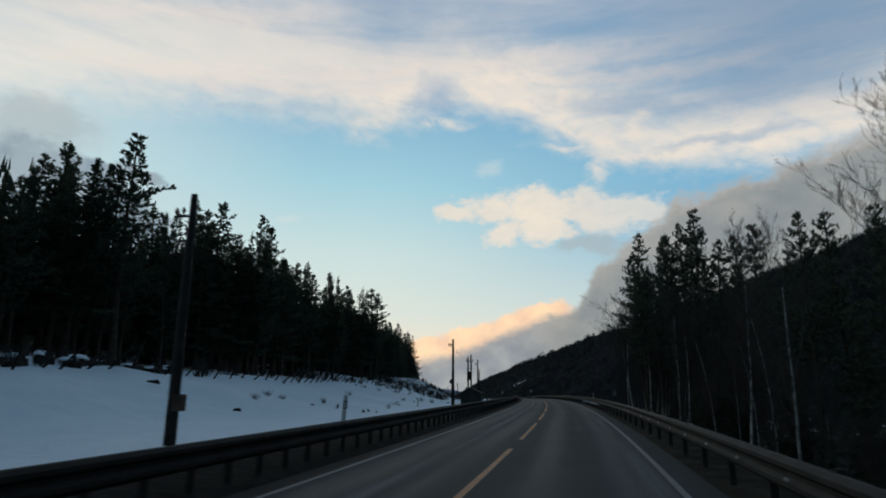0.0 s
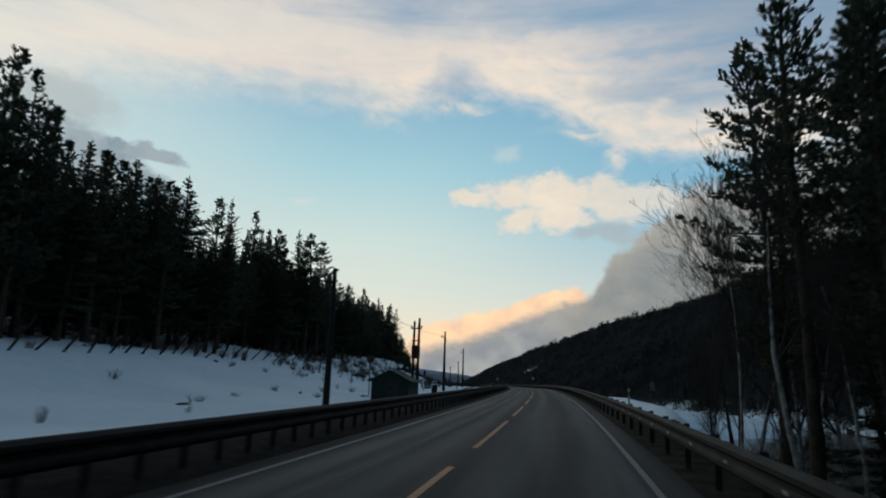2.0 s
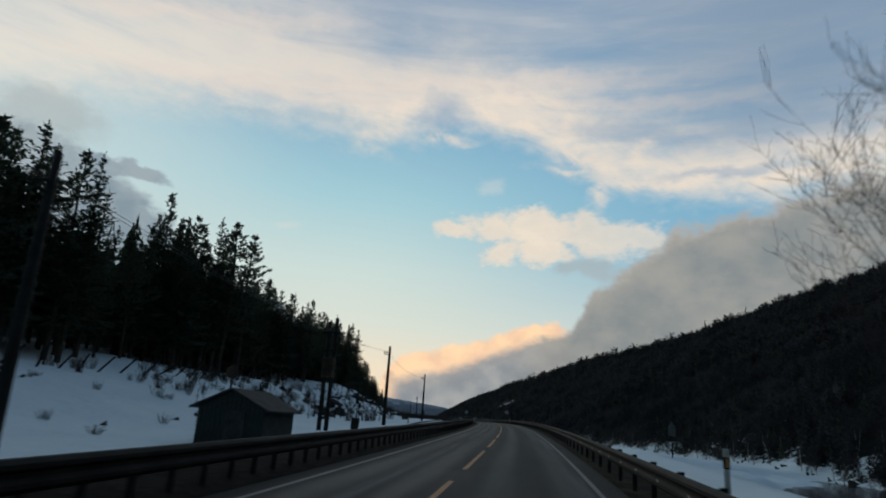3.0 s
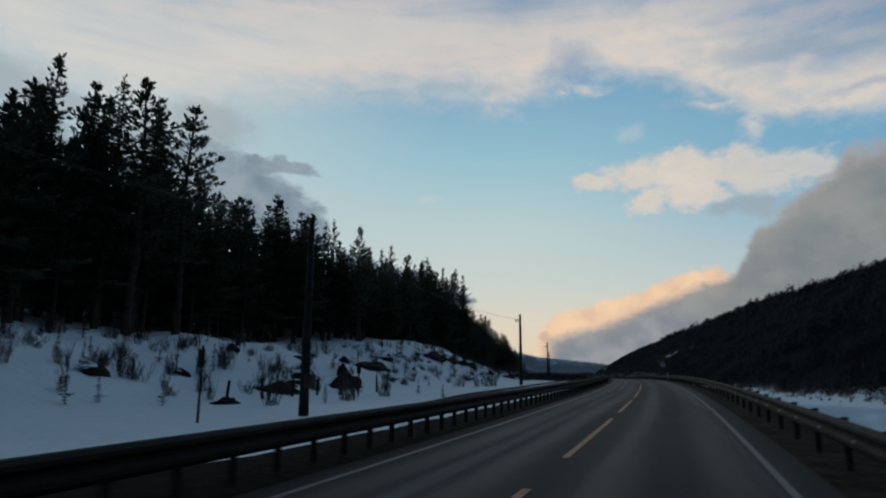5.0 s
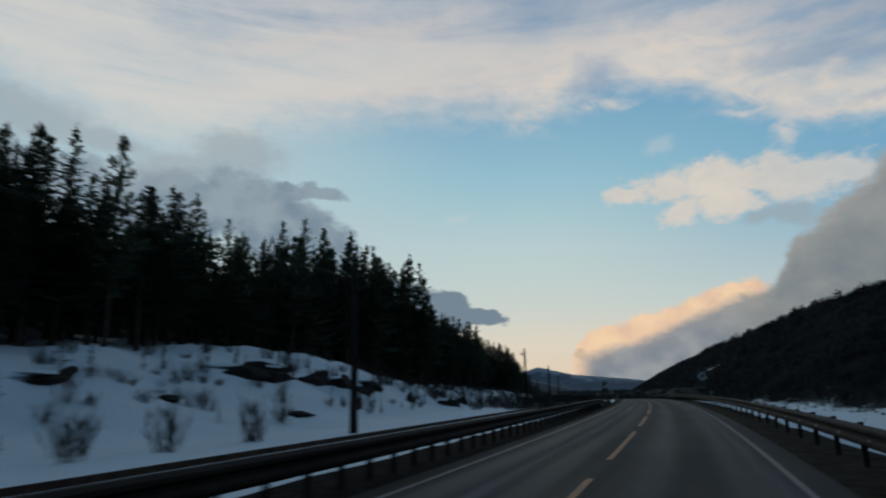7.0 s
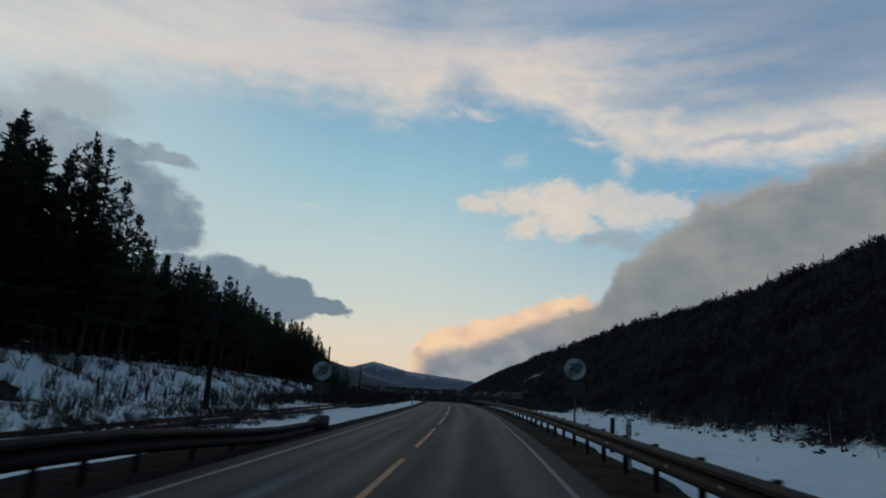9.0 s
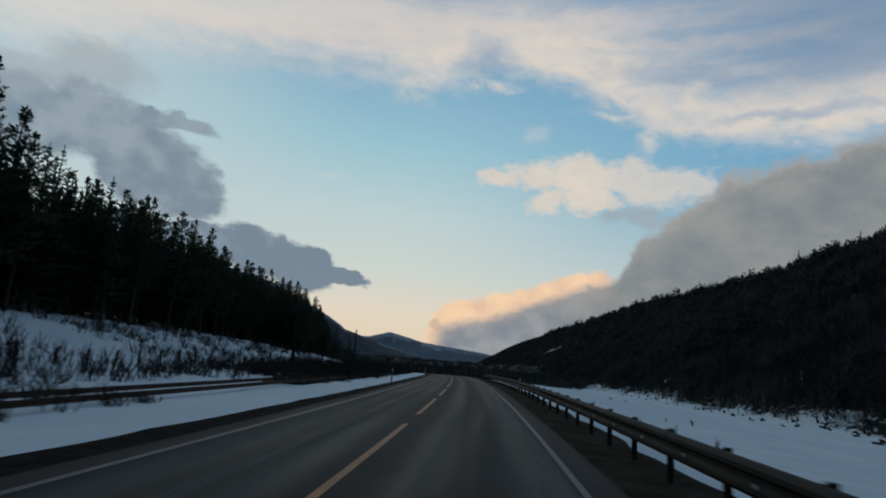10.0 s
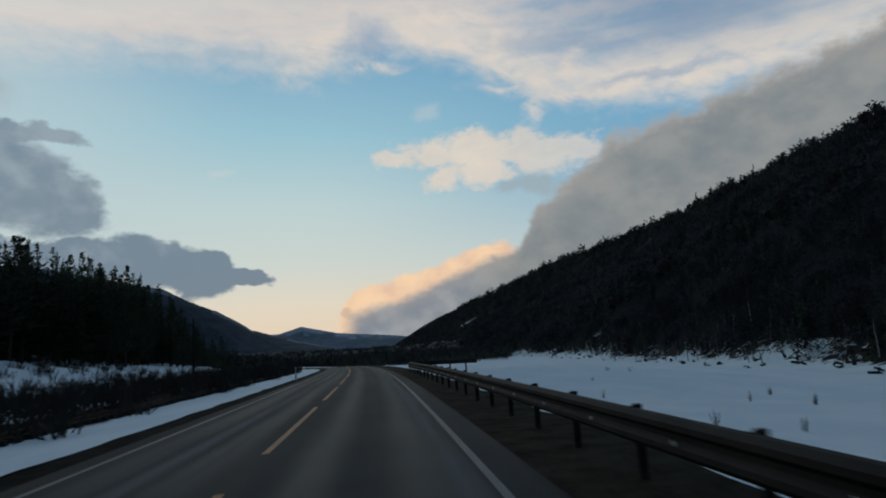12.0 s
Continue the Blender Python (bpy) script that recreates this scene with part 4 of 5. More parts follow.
# left-hand forest: its edge tree by tree, the depth behind as one stand
s = -16.0
while s < 345:
    edge_tree(s + rng.uniform(-1, 1), rng.uniform(37, 40), rng.choice((1.01, 0.98, 0.94, 0.86, 0.74)))
    edge_tree(s + rng.uniform(-1, 1), rng.uniform(40.5, 44), rng.uniform(0.84, 0.99))
    edge_tree(s + rng.uniform(-1, 1), rng.uniform(43, 48), rng.uniform(0.8, 0.96))
    s += rng.uniform(2.3, 3.5)
while s < 470:
    edge_tree(s, rng.uniform(33, 38), rng.uniform(0.8, 1.05))
    edge_tree(s, rng.uniform(24, 33) if s > 395 else rng.uniform(29, 34), rng.uniform(0.5, 0.8))
    edge_tree(s, rng.uniform(39, 48), rng.uniform(0.85, 1.05))
    s += rng.uniform(2.2, 3.6)
for s, share in ((49, 1.0), (77, 1.0), (80, 0.98), (142, 1.0), (147, 1.0), (184, 1.0), (256, 1.0), (287, 1.0), (297, 1.0), (307, 1.0), (111, 1.0), (233, 1.0)):
    edge_tree(s, 36, share, "pine" if s in (49, 147, 287, 297, 307) else None)
places = []
for s in np.arange(-60, 480, 3.6):
    for d in np.concatenate([np.arange(44, 72, 5.0), np.arange(72, 330, 9.0)]):
        ss, dd = s + rng.uniform(-3, 3), d + rng.uniform(-3, 3)
        top = (float(np.interp(ss, TOP_S, TOP_H)) - 1.5) * (dd + 1.8) / 37.8
        h = min(rng.uniform(10, 16), 0.9 * (top - float(ground_up(ss, -dd))))
        if h > 2.5:
            places.append((ground(ss, -dd, -0.3), h, 0))
far_trees("forest", places, "dense dark conifer forest on the slope", [SPRUCE, TWIG], 5, 24)
places = []
for s in np.arange(-20, 470, 1.9):                     # lower trees that close the edge
    for d in (43.0, 46.5, 50.5):
        ss, dd = s + rng.uniform(-1, 1), d + rng.uniform(-2, 2)
        top = (float(np.interp(ss, TOP_S, TOP_H)) - 1.5) * (dd + 1.8) / 37.8
        h = rng.uniform(0.55, 0.82) * (top - float(ground_up(ss, -dd)))
        if h > 2.5:
            places.append((ground(ss, -dd, -0.3), h, 0))
far_trees("understorey", places, "dark crowns of younger conifers behind the forest edge", [SPRUCE, TWIG], 9, 26, 0.26)

# wooded hillside across the river, strewn along the hill
def on_ground(x, y):
    """The ground under a world place far from the road's bends."""
    k = np.argmin((LINE_X - x) ** 2 + (LINE_Y - y) ** 2)
    a = LINE_A[k]
    lat = (x - LINE_X[k]) * math.cos(a) + (y - LINE_Y[k]) * math.sin(a)
    return Vector((x, y, float(LINE_Z[k] + ground_up(LINE_S[k], lat))))


places, near = [], []
r2 = random.Random(21)
for i in range(33000):
    if i < 16000:
        u, q = r2.uniform(-480, 1050), 360 * r2.random() ** 1.4
    elif i < 24000:
        u, q = r2.uniform(1050, 3900), r2.uniform(2, 360)
    elif i < 26500:
        u, q = r2.uniform(-250, 1600), r2.uniform(262, 318)
    elif i < 32500:
        u, q = r2.uniform(-300, 420), r2.uniform(8, 310)
    else:
        u, q = r2.uniform(0, 2700), r2.uniform(265, 312)
    x = HILL_X - math.sin(HILL_A) * u + math.cos(HILL_A) * q
    y = HILL_Y + math.cos(HILL_A) * u + math.sin(HILL_A) * q
    if q < 2.5 or (abs(u - 1357) < 80 and abs(q - 116) < 17) or (1150 < u < 1350 and 76 < q < 116 and r2.random() < 0.8):
        continue
    if q < 130 and float(wave(x, y, 34, 3.3)) > 0.40 and r2.random() < 0.6:
        continue
    kind = 0 if r2.random() < 0.16 else 1
    big = (1.3 if i < 24000 else (r2.uniform(0.9, 1.8) if i < 32500 else r2.uniform(1.6, 2.5))) * (1.0 if u < 1050 else 1.6)
    (near if q < 110 and u < 260 else places).append((on_ground(x, y) - Vector((0, 0, 0.3)), big * (r2.uniform(5, 9) if kind == 0 else r2.uniform(4.5, 8.0)), kind))
far_trees("hillside_wood", places, "dark mixed wood covering the steep hillside across the river", [SPRUCE, HILLWOOD], 6, 15)
far_trees("hillside_foot_wood", near, "dark leafless wood on the lower hillside across the river", [SPRUCE, HILLWOOD], 7, 70)

# pines and birches between the road and the river
for i, (s, lat, top) in enumerate(((44.5, 8.6, 12.0), (47.0, 7.0, 10.0), (51.5, 11.0, 14.4), (51.6, 9.6, 13.4), (55.9, 8.6, 11.5), (58.5, 11.0, 12.5), (62.5, 9.0, 16.4), (67.5, 10.0, 13.0),
                                  (48.6, 11.2, 12.8), (43.0, 10.6, 9.8), (49.8, 13.0, 12.6), (66.5, 9.6, 15.2), (60.5, 10.4, 13.2), (58.0, 9.4, 11.8), (51.8, 15.2, 13.4), (40.5, 12.5, 11.5), (62.0, 14.2, 18.6), (46.0, 16.5, 11.0), (38.0, 14.5, 11.5), (41.5, 18.0, 12.5), (35.0, 17.5, 11.0), (56.5, 16.5, 12.0))):
    tree("tall_pine", i, s, lat, top - float(ground_up(s, lat)), 1.0, group="riverside trees")
for i, (s, lat, h) in enumerate(((75.0, 10.4, 12.0), (78.0, 12.5, 10.5), (72.5, 12.5, 9.5))):
    tree("alder", i + 1, s, lat, h * 0.93, 1.0, group="riverside trees", label="leafless many-stemmed tree with fine twigs on the river bank")
for i, (s, lat, top, lean) in enumerate(((70.0, 12.8, 8.5, 3), (37.0, 19.5, 15.0, 0), (38.5, 23.0, 14.0, 0), (59.0, 7.6, 8.0, -9), (49.5, 7.4, 8.0, 5), (71.0, 11.5, 9.0, 0), (80.5, 12.5, 9.5, 4))):
    tree("birch", i, s, lat, top - float(ground_up(s, lat)), 1.1, group="riverside trees", lean=lean)
for i in range(30):                                    # young spruces under the pines
    s, lat = rng.uniform(14, 69), rng.uniform(9.5, 18)
    tree("spruce", i, s, lat, rng.uniform(2.6, 5.5), 1.5, group="riverside trees", label="small dark spruce in the riverside undergrowth")
for i in range(22):                                    # tall slim stems of birches at the edge
    s = rng.uniform(24, 66)
    tree("birch", i, s, rng.uniform(7.6, 10.0), rng.uniform(6, 10), 0.8, group="riverside trees", lean=rng.uniform(-5, 5))
for i in range(40):                                    # and taller ones that close the bank
    s, lat = rng.uniform(12, 66), rng.uniform(10.5, 24)
    tree("spruce", i, s, lat, rng.uniform(6.0, 9.5), 1.25, group="riverside trees", label="dark dense spruce among the riverside pines")
for i in range(30):
    s, lat = rng.uniform(8, 74), rng.uniform(7.5, 14.5)
    tree("alder", i, s, lat, rng.uniform(2.5, 5.5), 1.2, group="riverside alders", label="leafless dark alder thicket on the river bank")
# leafless trees along the foot of the hill
def at_foot(u, q):
    """Place along the road and beside it of a point u metres along the hill's foot and q metres up its slope."""
    x = HILL_X - math.sin(HILL_A) * u + math.cos(HILL_A) * q
    y = HILL_Y + math.cos(HILL_A) * u + math.sin(HILL_A) * q
    k = int(np.argmin((LINE_X - x) ** 2 + (LINE_Y - y) ** 2))
    a = LINE_A[k]
    return LINE_S[k], (x - LINE_X[k]) * math.cos(a) + (y - LINE_Y[k]) * math.sin(a)


for i in range(270):
    s, lat = at_foot(rng.uniform(-330, 420), -1.0 + 26 * rng.random() ** 1.6)
    tree("far_birch", i, s, lat, rng.uniform(6, 12.5), rng.uniform(0.9, 1.3), group="trees at the foot of the hill", label="leafless tree at the snowy foot of the hill")


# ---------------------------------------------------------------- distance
# aerial haze is painted into FAR and FARSNOW as a pale blue base colour
FAR = simple("far_slope_haze_tinted", (0.10, 0.125, 0.16), (0.20, 0.24, 0.29), 0.004, 0.95, 0, 0.2, 2.0, 7.0)
FARSNOW = simple("far_snow_haze_tinted", (0.17, 0.21, 0.27), (0.40, 0.46, 0.54), 0.006, 0.95, 0, 0.2, 2.0, 7.0)
DARKWOOD = simple("far_forest_slope", (0.012, 0.018, 0.021), (0.032, 0.041, 0.046), 0.03, 0.95, 0, 0.6, 2.0, 9.0)


def ridge(name, label, az, el, dist, depth, mats, rough, snowline=2.0, seed=1.0):
    """A mountain ridge seen at the azimuths az under the heights el (degrees), dist metres off, sloping away over depth metres."""
    n, rows = 220, 16
    verts, faces, idx = [], [], []
    eye = Vector((8.0, 130.0, 4.0))
    for i in range(n + 1):
        a = az[0] + (az[-1] - az[0]) * i / n
        e = float(np.interp(a, az, el))
        for j in range(rows):
            t = j / (rows - 1)
            h = dist * math.tan(radians(e)) * (1 - abs(1 - 2 * t) ** 1.4)
            h += rough * float(wave(a * 30, t * 60, 14, seed)) * (1 - abs(1 - 2 * t)) * 1.2 + rough * 0.5 * float(wave(a * 30, t * 60, 3.1, seed + 2)) * (1 - abs(1 - 2 * t))
            rr = dist + depth * (t - 0.5)
            verts.append(eye + Vector((math.sin(radians(a)) * rr, math.cos(radians(a)) * rr, h - 12)))
    for i in range(n):
        for j in range(rows - 1):
            k = i * rows + j
            faces.append((k, k + 1, k + 1 + rows, k + rows))
            t = (j + 0.5) / (rows - 1)
            idx.append(1 if (1 - abs(1 - 2 * t)) + 0.22 * float(wave(i, j * 9, 7, seed)) > snowline else 0)
    me = mesh_from(name, verts, faces, mats, True)
    me.polygons.foreach_set("material_index", idx)
    return tagged(new(name, me), label, "mountain", kind="structure")


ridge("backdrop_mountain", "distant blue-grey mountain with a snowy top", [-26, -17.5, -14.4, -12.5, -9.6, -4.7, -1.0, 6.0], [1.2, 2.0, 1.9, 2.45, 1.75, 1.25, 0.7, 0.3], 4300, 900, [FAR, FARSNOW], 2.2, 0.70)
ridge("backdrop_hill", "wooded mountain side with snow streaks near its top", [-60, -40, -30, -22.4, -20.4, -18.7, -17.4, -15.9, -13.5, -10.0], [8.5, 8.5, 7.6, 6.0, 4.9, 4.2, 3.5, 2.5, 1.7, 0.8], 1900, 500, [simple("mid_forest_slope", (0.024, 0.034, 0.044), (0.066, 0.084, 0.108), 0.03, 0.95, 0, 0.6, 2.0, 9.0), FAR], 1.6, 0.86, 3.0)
ridge("backdrop_wood", "dark wooded valley floor ahead", [-30, -20, -12, -6, 0, 8], [1.3, 1.1, 0.75, 0.6, 0.9, 1.6], 1100, 300, [DARKWOOD, FARSNOW], 2.5, 2.0, 5.0)
places = []
for _ in range(12500):
    a, d = radians(r2.uniform(-26, 4)), r2.uniform(330, 1700)
    p = Vector((8 + math.sin(a) * d, 130 + math.cos(a) * d, 0))
    p = on_ground(p.x, p.y) - Vector((0, 0, 0.4))
    if p.z > 12:
        continue
    past = (p.x - HILL_X) * math.cos(HILL_A) + (p.y - HILL_Y) * math.sin(HILL_A)
    if p.y < 690 and p.x > np.interp(p.y, LINE_Y, LINE_X) and past < -2:
        continue                                       # the snow flat stays open
    if np.min(np.hypot(LINE_X - p.x, LINE_Y - p.y)) > 14:
        places.append((p, r2.uniform(5, 10) * (0.75 if d < 600 else (1.0 if d < 1000 else 1.7)), 0 if r2.random() < 0.5 else 1))
far_trees("valley_wood", places, "dark mixed wood on the valley floor", [SPRUCE, HILLWOOD], 8, 22)
# open water of the river, frozen over farther on
WATER = simple("dark_river_water", (0.010, 0.013, 0.015), (0.022, 0.027, 0.03), 0.25, 0.16, 0, 0.25, 0.03, 8.0, 0.0, 0.5)
strip("water", lambda s: [(lat, WATER_Z - float(np.interp(s, LINE_S, LINE_Z))) for lat in (10.0, 40.0, 90.0, 190.0)], np.arange(-150, 340, 4.0), WATER, "dark open river water below the road", "river")


# ---------------------------------------------------------------- things along the left side
def rock_mesh(seed, sx, sy, sz, rough=0.62):
    """A broken boulder."""
    bm = bmesh.new()
    bmesh.ops.create_icosphere(bm, subdivisions=3, radius=1.0)
    off = Vector((seed * 3.7, seed * 1.3, seed * 2.1))
    rr = random.Random(900 + seed)
    cuts = []
    for _ in range(13):
        n = Vector((rr.gauss(0, 1), rr.gauss(0, 1), rr.gauss(0.2, 1))).normalized()
        cuts.append((n, rr.uniform(0.45, 0.85)))
    for v in bm.verts:
        for n, d in cuts:
            over = v.co.dot(n) - d
            if over > 0:
                v.co -= n * over
        v.co *= 1 + noise.noise(v.co * 2.2 + off) * rough * 0.5 + noise.noise(v.co * 6.0 + off) * rough * 0.25
        v.co.z = max(v.co.z, -0.5)
    for v in bm.verts:
        v.co = Vector((v.co.x * sx, v.co.y * sy, v.co.z * sz))
    return finish(bm, "rock", ROCK)


def cap_mesh(seed, sx, sy, sz):
    """Snow lying on a rock's back."""
    bm = bmesh.new()
    bmesh.ops.create_icosphere(bm, subdivisions=3, radius=1.0)
    off = Vector((seed, 2.0, 5.0))
    for v in bm.verts:
        v.co *= 1 + 0.18 * noise.noise(v.co * 1.6 + off)
        v.co.z = v.co.z * (1.0 if v.co.z > 0 else 0.25)
        v.co = Vector((v.co.x * sx, v.co.y * sy, v.co.z * sz))
    return finish(bm, "snow_cap", SNOW, True)


ROCKS = [(rock_mesh(i, 1.25, 1.0, 0.8), cap_mesh(i, 0.95, 0.75, 0.3)) for i in range(5)]


def rock(i, s, lat, wide, deep, high, sink=0.32, snow=True, group="rocks on the bank", label="dark broken rock sticking out of the snow bank"):
    body, cap = ROCKS[i % len(ROCKS)]
    m = Matrix.Translation(ground(s, lat, -sink * high)) @ pose(0, 0, 0, 0, 0, heading(s) + 90 + rng.uniform(-25, 25))
    ob = thing("rock", label, "rock", m, group)
    part("stone", body, ob, Matrix.Diagonal((wide / 2, deep / 2, high * 1.35, 1)))
    if snow:
        part("snow_cap", cap, ob, Matrix.Translation((0.05 * wide, 0.26 * deep, 0.62 * high)) @ Matrix.Diagonal((wide * 0.5, deep * 0.42, high * 0.75, 1)), "thick snow lying on the rock")
    return ob


for i, (s, lat, a, c) in enumerate(((139.0, -21.1, 2.8, 0.75), (144.0, -22.7, 0.9, 0.3), (142.2, -22.4, 1.7, 0.3), (147.0, -23.6, 1.9, 0.8), (148.6, -21.6, 2.8, 1.3), (150.2, -21.8, 2.2, 1.1), (152.2, -22.4, 1.3, 0.9),
                                   (153.2, -23.6, 1.0, 1.2), (166.0, -26.0, 3.2, 1.4), (173.0, -27.2, 2.7, 1.2), (144.0, -28.3, 0.8, 0.5), (153.0, -27.4, 1.6, 0.6), (188.0, -26.6, 4.6, 1.6), (191.6, -26.2, 2.6, 1.2),
                                   (196.0, -26.0, 3.4, 1.3), (199.5, -25.0, 2.4, 1.5), (202.0, -24.0, 1.8, 1.0), (178.0, -25.0, 1.2, 0.4), (206.0, -25.0, 2.6, 1.0), (210.0, -22.5, 2.0, 0.8), (131.0, -19.0, 1.2, 0.4),
                                   (216.0, -20.5, 2.4, 1.0), (224.0, -21.0, 2.2, 0.9), (186.0, -21.0, 1.4, 0.45), (128.0, -24.0, 1.4, 0.5), (160.0, -27.0, 1.2, 0.5), (163.0, -23.0, 0.8, 0.3), (135.0, -25.0, 0.9, 0.4))):
    ledge = 160 < s < 206
    rock(i, s, lat, a * (1.7 if ledge else 1.25), 1.1 + 0.35 * a, c * (0.75 if ledge else 1.15), 0.2, i % 3 == 0)
for i in range(16):                                    # snow-laden boulders at the edge of the forest
    s = 26 + 1.75 * i + rng.uniform(-0.6, 0.6)
    rock(i, s, -rng.uniform(30.5, 33.5), rng.uniform(1.4, 2.6), rng.uniform(1.0, 1.6), rng.uniform(0.7, 1.3), 0.15, True, "snow-laden boulders", "dark boulder under a thick cap of snow")
for i in range(22):
    rock(i, rng.uniform(8, 120), -rng.uniform(13, 30), rng.uniform(0.3, 0.9), rng.uniform(0.2, 0.6), rng.uniform(0.12, 0.3), 0.1, False, "stones in the snow", "small dark stone lying in the snow")
for i in range(170):
    s, lat = at_foot(rng.uniform(-330, 330), rng.uniform(-5.0, 9.0))
    rock(i, s, lat, rng.uniform(1.0, 4.0), rng.uniform(0.8, 2.6), rng.uniform(0.8, 2.4), 0.3, i % 2 == 0, "boulders at the foot of the hill", "dark boulder at the snowy foot of the hill")

SHRUBS = [shrub_mesh(500 + i, 1.0, 16 + 3 * i, TWIG) for i in range(4)]


def shrub(i, s, lat, high, wide, label, group):
    ob = new("shrub", SHRUBS[i % 4])
    ob.matrix_basis = Matrix.Translation(ground(s, lat)) @ pose(0, 0, 0, 0, 0, rng.uniform(0, 360)) @ Matrix.Diagonal((wide, wide, high, 1))
    tagged(ob, label, "shrub", group)


def thicket(name, spots, label):
    """A stand of shrubs too dense to tell apart, as one mesh."""
    base = []
    for me in [shrub_mesh(520 + i, 1.0, 8 + i, TWIG, 3, 1.5) for i in range(4)]:
        co = np.empty(len(me.vertices) * 3)
        me.vertices.foreach_get("co", co)
        base.append((co.reshape(-1, 3), [tuple(p.vertices) for p in me.polygons]))
    verts, faces, n = [], [], 0
    for i, (s, lat, high, wide) in enumerate(spots):
        co, fs = base[i % 4]
        a = rng.uniform(0, 6.283)
        p = ground(s, lat)
        x = co[:, 0] * wide * math.cos(a) - co[:, 1] * wide * math.sin(a) + p.x
        y = co[:, 0] * wide * math.sin(a) + co[:, 1] * wide * math.cos(a) + p.y
        verts.append(np.stack([x, y, co[:, 2] * high + p.z], 1))
        faces += [tuple(k + n for k in f) for f in fs]
        n += len(co)
    me = bpy.data.meshes.new(name)
    me.from_pydata(np.concatenate(verts).tolist(), [], faces)
    me.materials.append(TWIG)
    return tagged(new(name, me), label, "thicket", kind="stuff")


for i in range(60):
    shrub(i, rng.uniform(104, 150), -rng.uniform(23, 32), rng.uniform(0.7, 1.6), rng.uniform(0.7, 1.3), "leafless brown shrub in the snow on the bank", "shrubs on the bank")
for i in range(190):                                   # twiggy bank between the rocks
    shrub(i, rng.uniform(122, 226), -rng.uniform(20, 33), rng.uniform(0.5, 1.7), rng.uniform(0.6, 1.2), "leafless brown shrub in the snow on the bank", "shrubs on the bank")
for i in range(26):
    shrub(i, rng.uniform(40, 120), -rng.uniform(14, 30), rng.uniform(0.3, 0.8), rng.uniform(0.4, 0.9), "small leafless shrub poking out of the snow", "shrubs in the snow field")
for i, s in enumerate((137, 138.4, 131, 144.0, 163, 165.0, 166.5, 172)):
    shrub(i, s, -rng.uniform(14.5, 17.5), rng.uniform(1.6, 2.6), rng.uniform(1.2, 1.8), "leafless bushy shrub beside the guardrail", "shrubs in the snow field")
spots = []
for i in range(1500):                                  # thicket beside the line farther on
    s = rng.uniform(252, 400)
    if s < 262 and i % 3:
        continue
    spots.append((s, -rng.uniform(8.0 + (4.0 if s < 250 else 0.6 * math.sin(s * 0.8)), 19.5), rng.uniform(0.5, 1.2 + 1.1 * float(ease(s, 262, 285))), rng.uniform(1.0, 2.0)))
for i in range(420):                                   # brush on the bank behind the thicket
    spots.append((rng.uniform(262, 345), -rng.uniform(19.0, 32.0), rng.uniform(0.5, 1.5), rng.uniform(0.8, 1.6)))
for i in range(200):                                   # dry grass and brush between the line and the road
    spots.append((rng.uniform(210, 236), -rng.uniform(7.6, 13.5), rng.uniform(0.25, 0.8), rng.uniform(0.6, 1.3)))
for i in range(260):                                   # thinner brush on the bank before it
    spots.append((rng.uniform(214, 256), -rng.uniform(14.0, 31.0), rng.uniform(0.6, 1.9), rng.uniform(0.8, 1.5)))
thicket("roadside_thicket", spots, "dense leafless brown thicket beside the railway")
for i in range(28):                                    # brush under the forest edge
    s = rng.uniform(-10, 125)
    shrub(i, s, -rng.uniform(30, 34), rng.uniform(1.0, 2.4), rng.uniform(0.8, 1.6), "leafless brush at the forest edge in snow", "brush at the forest edge")
for i in range(14):
    shrub(i, rng.uniform(235, 330), rng.uniform(12, 36), rng.uniform(0.5, 1.1), rng.uniform(0.25, 0.5), "dry leafless shrub standing in river snow", "shrubs on the river ice")
for i in range(120):
    s, d = rng.uniform(106, 218), rng.uniform(19.5, 33)
    tree("sapling", i, s, -d, rng.uniform(0.5, 1.9), rng.uniform(0.7, 1.1), sink=0.02, group="saplings on the bank")
for i, (s, lat, h) in enumerate(((142.0, -11.3, 1.0), (143.2, -24.3, 1.1), (134, -15.0, 1.1), (152, -16.5, 1.2), (66, -13, 0.8))):
    tree("sapling", i, s, lat, h, 1.0, sink=0.02, group="saplings on the bank")


# old fence posts in the snow
def stake(s, lat, h, lean):
    v, f = [], []
    tube(v, f, [(0, 0, -0.4), (0, 0, h * 0.5), (0.02, 0, h)], [0.085, 0.075, 0.07], 6)
    ob = new("fence_post", mesh_from("fence_post", v, f, POSTWOOD, True))
    ob.matrix_basis = Matrix.Translation(ground(s, lat)) @ pose(0, 0, 0, rng.uniform(-0.3, 0.3) * abs(lean), lean * rng.uniform(0.5, 1.3) if lean > 10 else rng.uniform(-lean, lean), heading(s))
    tagged(ob, "weathered wooden fence post standing in snow", "fence post", "old fence posts")


for s in np.arange(18, 126, 2.3):
    stake(s + rng.uniform(-0.5, 0.5), -29.4 + 0.8 * math.sin(s / 9), rng.uniform(1.5, 2.3), 44)
for s in np.arange(132, 152, 3.1):
    stake(s, -19.5 - 0.4 * math.sin(s), rng.uniform(1.0, 1.4), 5)
for s in np.arange(232, 300, 3.0):
    stake(s, -20.5, rng.uniform(0.9, 1.3), 6)


